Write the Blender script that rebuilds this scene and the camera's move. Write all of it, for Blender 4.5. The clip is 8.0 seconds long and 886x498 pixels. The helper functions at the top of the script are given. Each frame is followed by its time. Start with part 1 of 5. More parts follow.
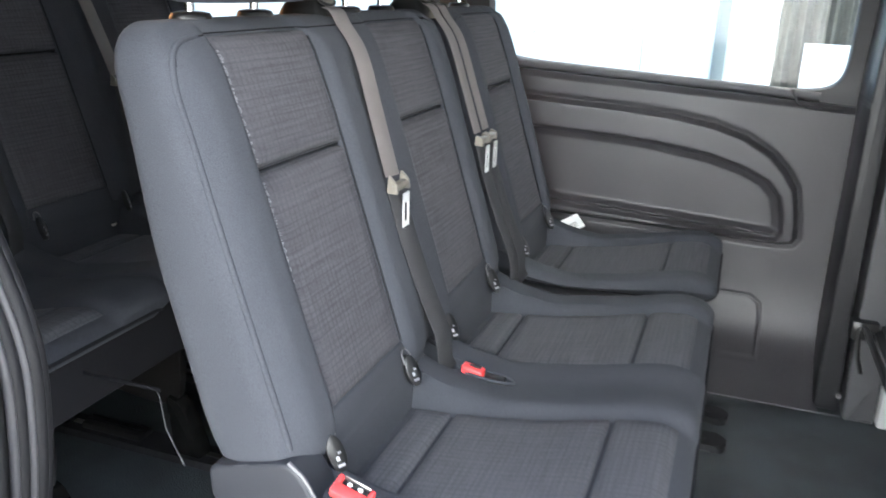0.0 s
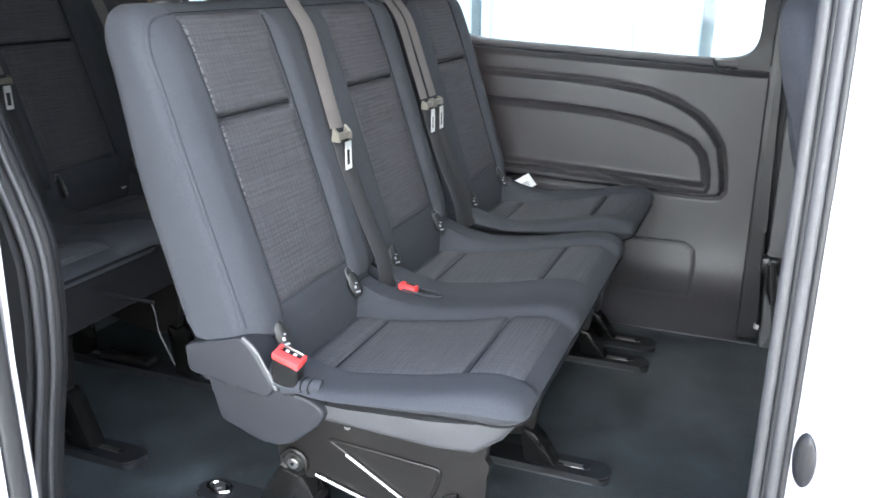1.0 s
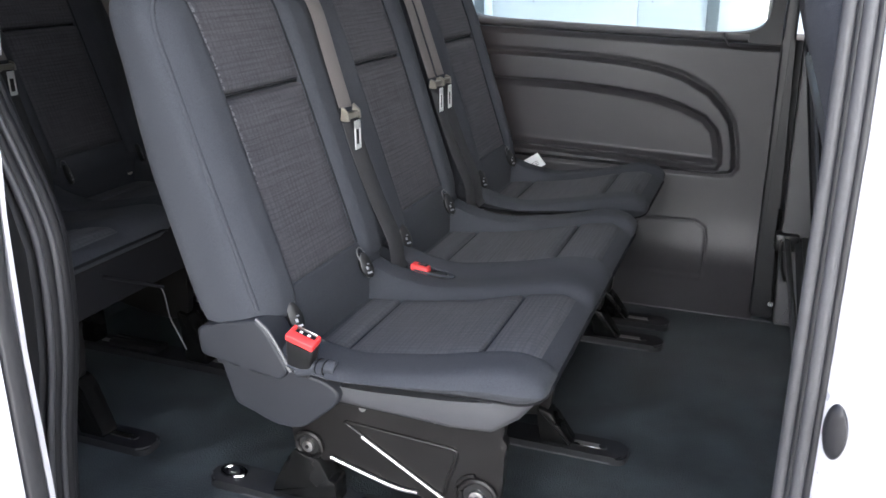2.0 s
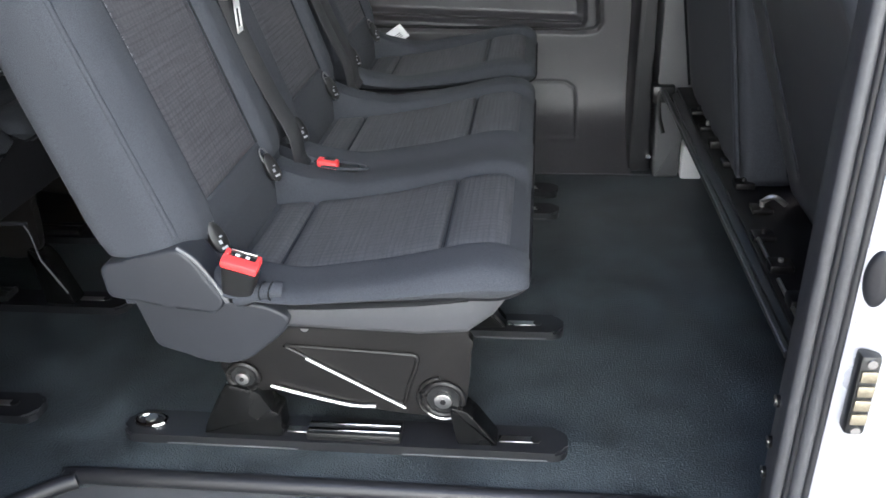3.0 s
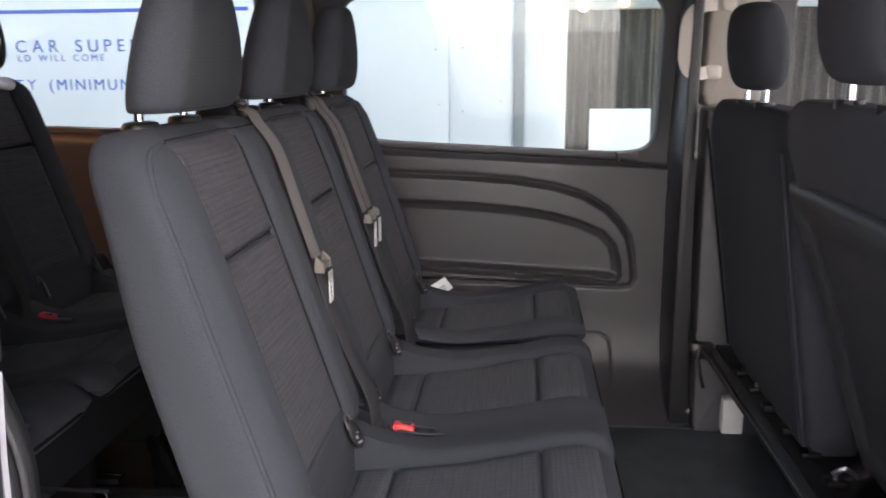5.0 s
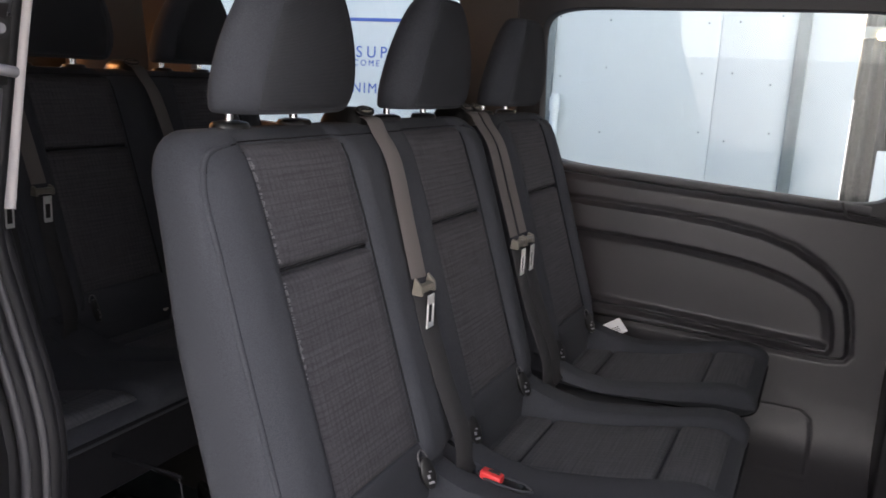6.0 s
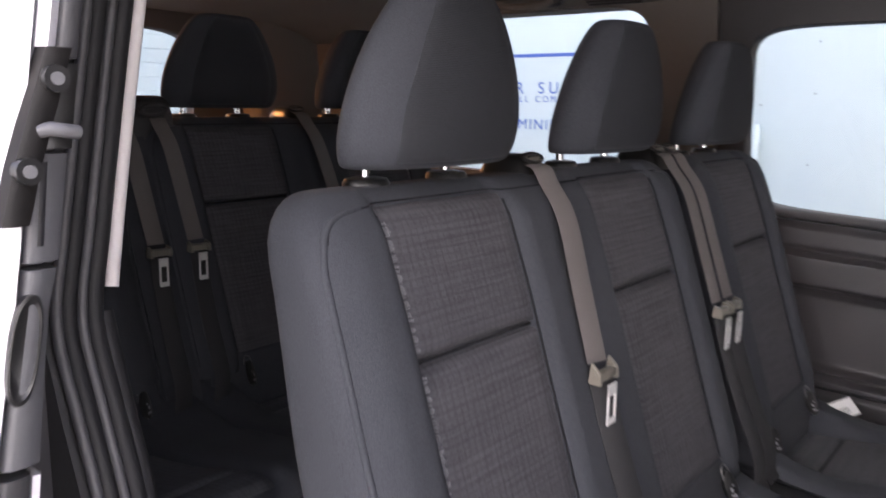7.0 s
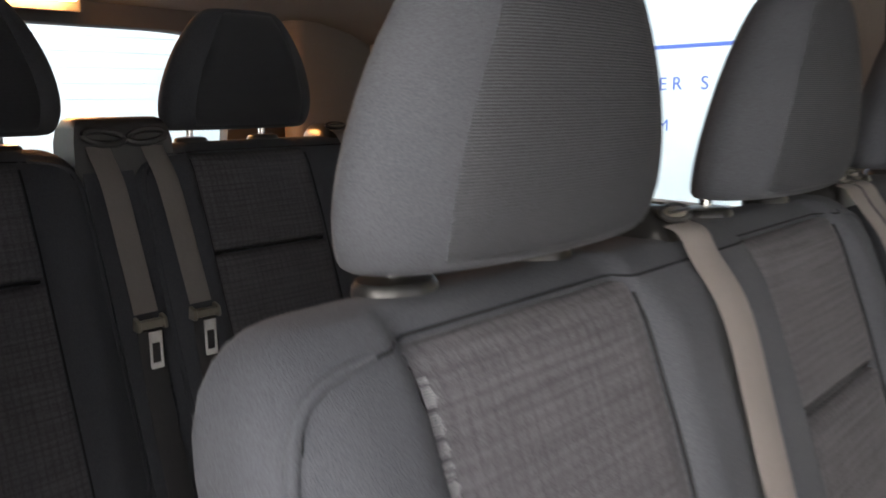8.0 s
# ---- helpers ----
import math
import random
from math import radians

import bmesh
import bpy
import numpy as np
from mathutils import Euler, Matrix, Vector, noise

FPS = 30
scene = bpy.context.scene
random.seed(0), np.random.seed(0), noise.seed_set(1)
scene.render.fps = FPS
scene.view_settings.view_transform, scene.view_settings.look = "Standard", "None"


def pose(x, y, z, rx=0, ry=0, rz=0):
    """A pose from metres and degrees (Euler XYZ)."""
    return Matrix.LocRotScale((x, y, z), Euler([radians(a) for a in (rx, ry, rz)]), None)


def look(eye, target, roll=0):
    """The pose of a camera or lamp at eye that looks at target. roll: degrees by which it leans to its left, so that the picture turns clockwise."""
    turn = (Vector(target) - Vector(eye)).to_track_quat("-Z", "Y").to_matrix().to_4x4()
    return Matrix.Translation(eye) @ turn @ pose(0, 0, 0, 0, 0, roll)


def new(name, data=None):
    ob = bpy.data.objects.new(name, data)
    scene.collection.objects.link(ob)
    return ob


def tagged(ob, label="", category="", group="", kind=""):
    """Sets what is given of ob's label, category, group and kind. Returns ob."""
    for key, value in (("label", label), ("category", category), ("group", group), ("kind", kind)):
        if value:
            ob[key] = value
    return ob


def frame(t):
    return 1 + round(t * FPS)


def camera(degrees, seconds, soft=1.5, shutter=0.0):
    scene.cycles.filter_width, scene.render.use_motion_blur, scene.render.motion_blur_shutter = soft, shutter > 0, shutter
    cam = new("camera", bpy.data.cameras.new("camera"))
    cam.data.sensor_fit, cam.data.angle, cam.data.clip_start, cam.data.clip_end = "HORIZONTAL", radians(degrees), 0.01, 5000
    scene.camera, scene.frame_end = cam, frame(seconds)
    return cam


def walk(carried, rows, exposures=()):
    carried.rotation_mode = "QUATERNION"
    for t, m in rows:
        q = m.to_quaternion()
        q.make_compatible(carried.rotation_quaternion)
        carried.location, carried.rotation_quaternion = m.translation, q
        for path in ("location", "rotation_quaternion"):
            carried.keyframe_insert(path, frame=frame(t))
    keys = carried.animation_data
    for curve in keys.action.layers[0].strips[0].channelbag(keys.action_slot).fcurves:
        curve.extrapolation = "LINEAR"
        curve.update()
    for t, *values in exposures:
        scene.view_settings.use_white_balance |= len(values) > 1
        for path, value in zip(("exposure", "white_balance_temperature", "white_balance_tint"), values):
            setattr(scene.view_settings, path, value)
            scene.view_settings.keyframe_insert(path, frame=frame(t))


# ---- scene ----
# seconds, stops, kelvin, tint
EXPOSURES = [(0.0, 4.2, 6050, 12), (0.5, 4.85, 6050, 13), (1.0, 4.2, 5950, 11), (1.2, 4.2, 5950, 11), (2.3, 3.3, 6100, 16), (3.0, 3.65, 6050, 11), (3.5, 4.4, 6100, 12), (4.2, 5.35, 6400, 13),
             (5.3, 2.6, 6550, 22), (6.0, 2.65, 6500, 21), (6.5, 3.05, 6500, 24), (7.0, 3.1, 6500, 25), (7.5, 2.92, 6550, 18), (8.0, 3.65, 6850, 16)]
cam = camera(57.2, 8.0, soft=1.6, shutter=0.3)
PATH = [
    (0, (0.298, -0.046, 1.049), (-0.337, 1.745, 0.425), 1.9),
    (0.5, (0.428, -0.217, 1.055), (-0.133, 1.59, 0.408), 0.1),
    (1, (0.592, -0.302, 1.038), (-0.102, 1.462, 0.401), 0.3),
    (1.2, (0.616, -0.306, 1.029), (-0.122, 1.441, 0.394), 0.0),
    (2.3, (0.511, -0.281, 1.011), (-0.129, 1.473, 0.292), -1.8),
    (2.5, (0.455, -0.267, 1.003), (-0.043, 1.494, 0.197), -2.1),
    (3, (0.317, -0.212, 0.98), (0.092, 1.536, 0.034), -2.3),
    (3.5, (0.177, -0.214, 1.003), (0.106, 1.562, 0.086), -1.2),
    (4, (0.12, -0.259, 1.053), (0.138, 1.619, 0.365), -0.2),
    (4.2, (0.112, -0.269, 1.081), (0.119, 1.644, 0.497), -0.1),
    (5.3, (0.18, -0.186, 1.079), (-0.21, 1.727, 0.645), 1.1),
    (5.5, (0.267, -0.14, 1.082), (-0.297, 1.73, 0.648), 2.9),
    (6, (0.376, -0.036, 1.082), (-0.446, 1.739, 0.663), 3.0),
    (6.5, (0.333, 0.03, 1.082), (-0.605, 1.744, 0.655), 1.1),
    (7, (0.27, 0.191, 1.088), (-0.945, 1.741, 0.739), 0.8),
    (7.3, (0.235, 0.334, 1.099), (-1.111, 1.783, 0.8), 1.6),
    (7.5, (0.186, 0.405, 1.104), (-1.177, 1.84, 0.811), 1.7),
    (7.8, (0.074, 0.49, 1.098), (-1.268, 1.94, 0.785), 0.3),
    (8, (-0.023, 0.542, 1.113), (-1.372, 1.976, 0.763), -0.8),
]
walk(cam, [(t, look(eye, target, roll)) for t, eye, target, roll in PATH], exposures=EXPOSURES)

# ---- world and light ----
world = bpy.data.worlds.new("sky")
scene.world = world
world.use_nodes = True
wn = world.node_tree.nodes
wl = world.node_tree.links
sky = wn.new("ShaderNodeTexSky")
sky.sky_type = "NISHITA"
sky.sun_disc = False
sky.sun_elevation = radians(48)
sky.sun_rotation = radians(8)
sky.air_density, sky.dust_density = 0.8, 8.0
wl.new(sky.outputs[0], wn["Background"].inputs[0])
wn["Background"].inputs[1].default_value = 0.12

sun = new("sun", bpy.data.lights.new("sun", "SUN"))
sun.data.energy, sun.data.angle, sun.data.color = 4.0, radians(3), (1.0, 0.96, 0.9)
sun.matrix_world = look((0.6, 4.4, 4.8), (0, 0, 0))

# ---- materials ----


def material(name, color, rough=0.6, metal=0.0, vary=0.15, size=40.0, bump=0.0, bump_size=300.0, sheen=0.0,
             specks=0.0, coat=0.0, spec=0.5):
    """Principled surface with broad and fine variation of colour and a fine bump, in object metres."""
    m = bpy.data.materials.new(name)
    m.use_nodes = True
    n, l = m.node_tree.nodes, m.node_tree.links
    b = n["Principled BSDF"]
    b.inputs["Roughness"].default_value, b.inputs["Metallic"].default_value = rough, metal
    b.inputs["Specular IOR Level"].default_value = spec
    if sheen:
        b.inputs["Sheen Weight"].default_value, b.inputs["Sheen Roughness"].default_value = sheen, 0.5
    if coat:
        b.inputs["Coat Weight"].default_value, b.inputs["Coat Roughness"].default_value = coat, 0.08
    tc = n.new("ShaderNodeTexCoord")
    broad, fine = n.new("ShaderNodeTexNoise"), n.new("ShaderNodeTexNoise")
    broad.inputs["Scale"].default_value, broad.inputs["Detail"].default_value = size / 6, 3
    fine.inputs["Scale"].default_value, fine.inputs["Detail"].default_value = size * 6, 2
    add = n.new("ShaderNodeMath")
    add.operation = "MULTIPLY_ADD"
    add.inputs[1].default_value = 0.6
    ramp = n.new("ShaderNodeMapRange")
    ramp.inputs["From Min"].default_value, ramp.inputs["From Max"].default_value = 0.5, 1.1
    ramp.inputs["To Min"].default_value, ramp.inputs["To Max"].default_value = 1 - vary, 1 + vary
    mix = n.new("ShaderNodeVectorMath")
    mix.operation = "SCALE"
    mix.inputs[0].default_value = color
    l.new(tc.outputs["Object"], broad.inputs["Vector"]), l.new(tc.outputs["Object"], fine.inputs["Vector"])
    l.new(fine.outputs["Fac"], add.inputs[0]), l.new(broad.outputs["Fac"], add.inputs[2])
    l.new(add.outputs[0], ramp.inputs["Value"]), l.new(ramp.outputs[0], mix.inputs["Scale"])
    l.new(mix.outputs[0], b.inputs["Base Color"])
    r = n.new("ShaderNodeMapRange")
    r.inputs["To Min"].default_value, r.inputs["To Max"].default_value = max(0.02, rough - 0.1), min(1, rough + 0.1)
    l.new(broad.outputs["Fac"], r.inputs["Value"]), l.new(r.outputs[0], b.inputs["Roughness"])
    if bump:
        bn, t = n.new("ShaderNodeBump"), n.new("ShaderNodeTexNoise")
        t.inputs["Scale"].default_value, t.inputs["Detail"].default_value = bump_size, 2
        bn.inputs["Strength"].default_value, bn.inputs["Distance"].default_value = min(1, bump), 0.001 * max(1, bump)
        l.new(tc.outputs["Object"], t.inputs["Vector"]), l.new(t.outputs["Fac"], bn.inputs["Height"])
        l.new(bn.outputs[0], b.inputs["Normal"])
    return m


def cloth(name, color, thread, period=0.0012, rib=False, plaid=False, lying=False):
    """Upholstery felt: a fine irregular nap; rib adds level ribs; plaid adds dashed cross threads in broad faint checks."""
    m = material(name, color, 0.92, vary=0.16, size=30, sheen=0.03, spec=0.08)
    n, l = m.node_tree.nodes, m.node_tree.links
    b = n["Principled BSDF"]
    tc = n["Texture Coordinate"]

    def noise(sx, sy, sz, detail=2.0):
        mp, nz = n.new("ShaderNodeMapping"), n.new("ShaderNodeTexNoise")
        mp.inputs["Scale"].default_value = (sz, sy, sx) if lying else (sx, sy, sz)
        nz.inputs["Scale"].default_value, nz.inputs["Detail"].default_value = 1.0, detail
        l.new(tc.outputs["Object"], mp.inputs["Vector"]), l.new(mp.outputs[0], nz.inputs["Vector"])
        return nz.outputs["Fac"]

    def spread(v, lo, hi, a=0.0, z=1.0):
        r = n.new("ShaderNodeMapRange")
        r.inputs["From Min"].default_value, r.inputs["From Max"].default_value = lo, hi
        r.inputs["To Min"].default_value, r.inputs["To Max"].default_value = a, z
        l.new(v, r.inputs["Value"])
        return r.outputs[0]

    def mixed(a, c, op):
        q = n.new("ShaderNodeMath")
        q.operation = op
        l.new(a, q.inputs[0])
        if isinstance(c, float):
            q.inputs[1].default_value = c
        else:
            l.new(c, q.inputs[1])
        return q.outputs[0]

    k = 1 / period
    height = spread(noise(k, k, k, 1.0), 0.3, 0.7)
    tone = spread(height, 0.0, 1.0, 0.05, 0.95)
    depth = 0.32
    if rib:
        w = n.new("ShaderNodeTexWave")
        w.wave_type, w.bands_direction = "BANDS", "Z"
        w.inputs["Scale"].default_value, w.inputs["Distortion"].default_value = 0.314 * 520, 0.7
        w.inputs["Detail"].default_value, w.inputs["Detail Scale"].default_value = 2, 1.5
        l.new(tc.outputs["Object"], w.inputs["Vector"])
        height = mixed(mixed(w.outputs["Fac"], 0.75, "MULTIPLY"), mixed(height, 0.4, "MULTIPLY"), "ADD")
        tone = spread(height, 0.0, 1.1, 0.0, 1.0)
        depth = 0.6
    if plaid:
        level = spread(noise(10, 10, 300), 0.36, 0.68)
        upright_thread = spread(noise(60, 210, 9), 0.34, 0.70)
        fine = spread(noise(500, 500, 900, 1.0), 0.30, 0.70)
        grid = []
        for axis, per in (("X" if lying else "Z", 0.0092), ("Y", 0.0115)):
            w = n.new("ShaderNodeTexWave")
            w.wave_type, w.bands_direction = "BANDS", axis
            w.inputs["Scale"].default_value, w.inputs["Distortion"].default_value = 0.314 / per, 1.6
            w.inputs["Detail"].default_value, w.inputs["Detail Scale"].default_value = 3, 2.5
            l.new(tc.outputs["Object"], w.inputs["Vector"])
            grid.append(spread(w.outputs["Fac"], 0.0, 0.45))
        checks = mixed(grid[0], grid[1], "MULTIPLY")
        threads = mixed(mixed(level, 0.46, "MULTIPLY"), mixed(upright_thread, 0.30, "MULTIPLY"), "ADD")
        tone = mixed(mixed(threads, mixed(fine, 0.5, "MULTIPLY"), "ADD"), mixed(checks, 0.34, "MULTIPLY"), "ADD")
        tone = spread(tone, 0.30, 1.25)
        height = mixed(tone, mixed(height, 0.4, "MULTIPLY"), "ADD")
        depth = 0.36
    bn = n.new("ShaderNodeBump")
    bn.inputs["Strength"].default_value, bn.inputs["Distance"].default_value = depth, 0.001
    l.new(height, bn.inputs["Height"]), l.new(bn.outputs[0], b.inputs["Normal"])
    base = b.inputs["Base Color"].links[0].from_socket
    mixc = n.new("ShaderNodeMix")
    mixc.data_type = "RGBA"
    mixc.inputs[7].default_value = (*thread, 1)
    l.new(tone, mixc.inputs[0]), l.new(base, mixc.inputs[6])
    l.new(mixc.outputs[2], b.inputs["Base Color"])
    return m


def glass(name, tint):
    m = bpy.data.materials.new(name)
    m.use_nodes = True
    b = m.node_tree.nodes["Principled BSDF"]
    b.inputs["Base Color"].default_value = (*tint, 1)
    b.inputs["Roughness"].default_value, b.inputs["IOR"].default_value = 0.0, 1.45
    b.inputs["Transmission Weight"].default_value = 1.0
    return m


def glow(name, color, strength):
    m = bpy.data.materials.new(name)
    m.use_nodes = True
    b = m.node_tree.nodes["Principled BSDF"]
    b.inputs["Emission Color"].default_value, b.inputs["Emission Strength"].default_value = (*color, 1), strength
    return m


FABRIC = cloth("plain_seat_fabric", (0.032, 0.0345, 0.041), (0.053, 0.0565, 0.065))
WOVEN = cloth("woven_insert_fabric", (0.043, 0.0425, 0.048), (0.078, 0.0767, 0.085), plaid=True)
# Same weave lying flat; light on the cushion tops put into paler tones.
WOVEN_SEAT_LIT = cloth("woven_cushion_lit_tone", (0.052, 0.0535, 0.059), (0.084, 0.0855, 0.093), plaid=True, lying=True)
# Ribbed knit; light on the headrest front put in as tones above FABRIC.
RIBBED_LIT = cloth("ribbed_fabric_lit_tone", (0.042, 0.0445, 0.051), (0.090, 0.094, 0.104), rib=True)
THREAD = material("pale_thread", (0.22, 0.225, 0.24), 0.7, vary=0.35, size=200)
# Seam thread colour; also puts shade into creases and under the rear cushions.
SEAM_AND_SHADE = material("seam_and_crease_shade", (0.012, 0.012, 0.014), 0.9, spec=0.1)
PLASTIC = material("grained_black_plastic", (0.03, 0.03, 0.032), 0.5, vary=0.1, bump=0.25, bump_size=900)
SKIRT = material("grey_moulded_plastic", (0.055, 0.056, 0.061), 0.52, vary=0.08, bump=0.25, bump_size=900)
COVER = material("slate_moulded_plastic", (0.021, 0.0225, 0.027), 0.5, vary=0.1, bump=0.25, bump_size=900, spec=0.35)
SHELL = material("slate_grey_hard_shell", (0.105, 0.107, 0.113), 0.40, vary=0.08, bump=0.2, bump_size=900)
TRIM = material("dark_wall_trim", (0.043, 0.041, 0.045), 0.42, vary=0.1, bump=0.3, bump_size=700)
# Pale trim with the outdoor light on its edge put into the colour.
PALE_EDGE_LIT = material("pale_edge_lit_tone", (0.6, 0.57, 0.56), 0.6, vary=0.05)
BEIGE = material("pale_trim", (0.30, 0.268, 0.235), 0.7, vary=0.07, bump=0.2, bump_size=500)
PILLARTRIM = material("grey_brown_pillar_trim", (0.12, 0.107, 0.096), 0.75, vary=0.08, bump=0.2, bump_size=500)
ROOFING = material("headlining_felt", (0.13, 0.118, 0.107), 0.95, vary=0.1, bump=0.4, bump_size=900)
GREYTRIM = material("grey_post_trim", (0.085, 0.085, 0.09), 0.45, vary=0.1)
RUBBER = material("black_rubber", (0.014, 0.014, 0.016), 0.42, vary=0.2)
MATTRUB = material("dull_black_rubber", (0.011, 0.011, 0.0125), 0.62, vary=0.25, spec=0.35)
HANDLETRIM = material("cream_handle_plastic", (0.46, 0.42, 0.37), 0.5, vary=0.06)
SEALRUB = material("grey_rubber_seal", (0.056, 0.056, 0.06), 0.5, vary=0.2, size=25)
FLOORMAT = material("pebbled_floor_covering", (0.046, 0.055, 0.060), 0.40, vary=0.7, size=55, bump=3.5, bump_size=280)
STEEL = material("dark_painted_steel", (0.010, 0.0092, 0.009), 0.36, vary=0.25, size=50, spec=0.28)
FOOT = material("black_enamelled_steel", (0.006, 0.006, 0.006), 0.26, vary=0.3, size=60, spec=0.22)
BRIGHT = material("bright_steel", (0.50, 0.49, 0.47), 0.30, 1.0, vary=0.15)
CHROME = material("polished_post", (0.75, 0.75, 0.75), 0.12, 1.0, vary=0.05)
BRASS = material("contact_plate", (0.34, 0.30, 0.22), 0.45, 0.8, vary=0.25)
SILVER = material("silver_car_paint", (0.50, 0.50, 0.525), 0.3, 0.35, vary=0.05, coat=0.6)
BELT = material("taupe_belt_webbing", (0.122, 0.110, 0.106), 0.7, vary=0.12, size=60, bump=0.5, bump_size=1600)
# Lower belt strand: its shade is put into a near-black colour.
BELT_SHADED = material("shaded_belt_tone", (0.022, 0.022, 0.024), 0.8, vary=0.15, bump=0.4, bump_size=1200)
TONGUE = material("pale_steel_tongue", (0.75, 0.75, 0.74), 0.4, 0.35, vary=0.1)
HOLDER = material("tan_belt_plastic", (0.145, 0.134, 0.112), 0.35, vary=0.1)
RED = material("red_release_button", (0.75, 0.05, 0.05), 0.4, vary=0.06)
BLACK = material("black_buckle_plastic", (0.012, 0.012, 0.012), 0.35, vary=0.1)
PAPER = material("white_paper", (0.8, 0.8, 0.8), 0.8, vary=0.04)
PRINT = material("white_print", (0.36, 0.36, 0.38), 0.6)
GLASS = glass("window_glass", (0.86, 0.95, 0.925))
WHITEWALL = material("white_wall_panel", (0.60, 0.65, 0.65), 0.6, vary=0.05, size=3)
GREYWALL = material("dark_grey_wall_panel", (0.21, 0.21, 0.206), 0.7, vary=0.2, size=6)
DARKWALL = material("dark_baffle_panel", (0.06, 0.062, 0.066), 0.6, vary=0.2, size=6)
STEELPOST = material("galvanised_post", (0.2, 0.23, 0.235), 0.5, 0.3, vary=0.15, size=8)
CORRUGATED = material("grey_corrugated_sheet", (0.075, 0.077, 0.073), 0.65, 0.2, vary=0.5, size=8)
BLUE = material("blue_sign_paint", (0.06, 0.12, 0.42), 0.5, vary=0.05)
CONCRETE = material("yard_concrete", (0.16, 0.16, 0.155), 0.9, vary=0.2, size=6, bump=0.3, bump_size=60)
LAMP = glow("warm_lamp_lens", (1.0, 0.42, 0.12), 36.0)
TUNGSTEN = glow("yellow_yard_lamp", (1.0, 0.62, 0.2), 6.0)

# ---- mesh helpers ----


PLACE = Matrix.Identity(4)  # where the thing that is being built goes


def thing(name, base, label, category, group="", kind=""):
    """An Empty at the base of a thing; its parts are built in world metres."""
    ob = new(name)
    ob.empty_display_size = 0.1
    ob.location = PLACE @ Vector(base)
    return tagged(ob, label, category, group, kind)


def part(name, bm, mat, parent=None, label="", smooth=True):
    """Links a bmesh as one mesh object, under a thing or a part where one is given."""
    me = bpy.data.meshes.new(name)
    bmesh.ops.transform(bm, matrix=PLACE, verts=bm.verts)
    bmesh.ops.recalc_face_normals(bm, faces=bm.faces)
    for f in bm.faces:
        f.smooth = smooth and len(f.verts) <= 8
    bm.to_mesh(me)
    bm.free()
    me.materials.append(mat)
    if smooth:
        me.set_sharp_from_angle(angle=radians(42))
    ob = new(name, me)
    if parent is not None:
        ob.parent = parent
        top = Matrix.Translation(parent.location)
        if parent.parent is not None:
            top = Matrix.Identity(4)
        ob.matrix_parent_inverse = top.inverted()
    if label:
        ob["label"] = label
    return ob


def solid(name, bm, mat, label, category="", kind="", smooth=True):
    return tagged(part(name, bm, mat, None, label, smooth), label, category, "", kind)


def sgnpow(v, e):
    return math.copysign(abs(v) ** e, v)


def step(a, b, v):
    v = min(1.0, max(0.0, (v - a) / (b - a)))
    return v * v * (3 - 2 * v)


def loft(rings, bm=None, closed=True, cap=True):
    """Skins a row of rings of equal length."""
    bm = bm or bmesh.new()
    rows = [[bm.verts.new(p) for p in ring] for ring in rings]
    k = len(rows[0])
    for a, b in zip(rows, rows[1:]):
        for i in range(k if closed else k - 1):
            j = (i + 1) % k
            bm.faces.new((a[i], a[j], b[j], b[i]))
    if cap and closed:
        bm.faces.new(rows[0])
        bm.faces.new(rows[-1])
    return bm


def block(x0, x1, y0, y1, z0, z1, bevel=0.0, segs=2, bm=None):
    bm = bm or bmesh.new()
    r = bmesh.ops.create_cube(bm, size=1)
    for v in r["verts"]:
        v.co = (x0 + (v.co.x + 0.5) * (x1 - x0), y0 + (v.co.y + 0.5) * (y1 - y0), z0 + (v.co.z + 0.5) * (z1 - z0))
    if bevel:
        edges = list({e for v in r["verts"] for e in v.link_edges})
        bmesh.ops.bevel(bm, geom=edges, offset=bevel, segments=segs, affect="EDGES", profile=0.5)
    return bm


def smooth_line(points, k=6):
    """Catmull-Rom through the points."""
    p = [Vector(q) for q in points]
    p = [2 * p[0] - p[1]] + p + [2 * p[-1] - p[-2]]
    out = []
    for i in range(1, len(p) - 2):
        for s in range(k):
            t = s / k
            a, b, c, d = p[i - 1], p[i], p[i + 1], p[i + 2]
            out.append(0.5 * (2 * b + (c - a) * t + (2 * a - 5 * b + 4 * c - d) * t * t + (3 * b - a - 3 * c + d) * t ** 3))
    return out + [p[-2]]


def tube(points, r, n=8, bm=None, closed=False):
    pts = [Vector(q) for q in points]
    rings = []
    for i, p in enumerate(pts):
        a, b = pts[max(0, i - 1)], pts[min(len(pts) - 1, i + 1)]
        if closed:
            a, b = pts[i - 1], pts[(i + 1) % len(pts)]
        t = (b - a).normalized()
        u = t.cross(Vector((0.13, 0.21, 1)) if abs(t.z) < 0.9 else Vector((1, 0.1, 0))).normalized()
        v = t.cross(u)
        rings.append([p + r * (math.cos(6.2832 * k / n) * u + math.sin(6.2832 * k / n) * v) for k in range(n)])
    if closed:
        rings.append(rings[0])
    return loft(rings, bm, cap=not closed)


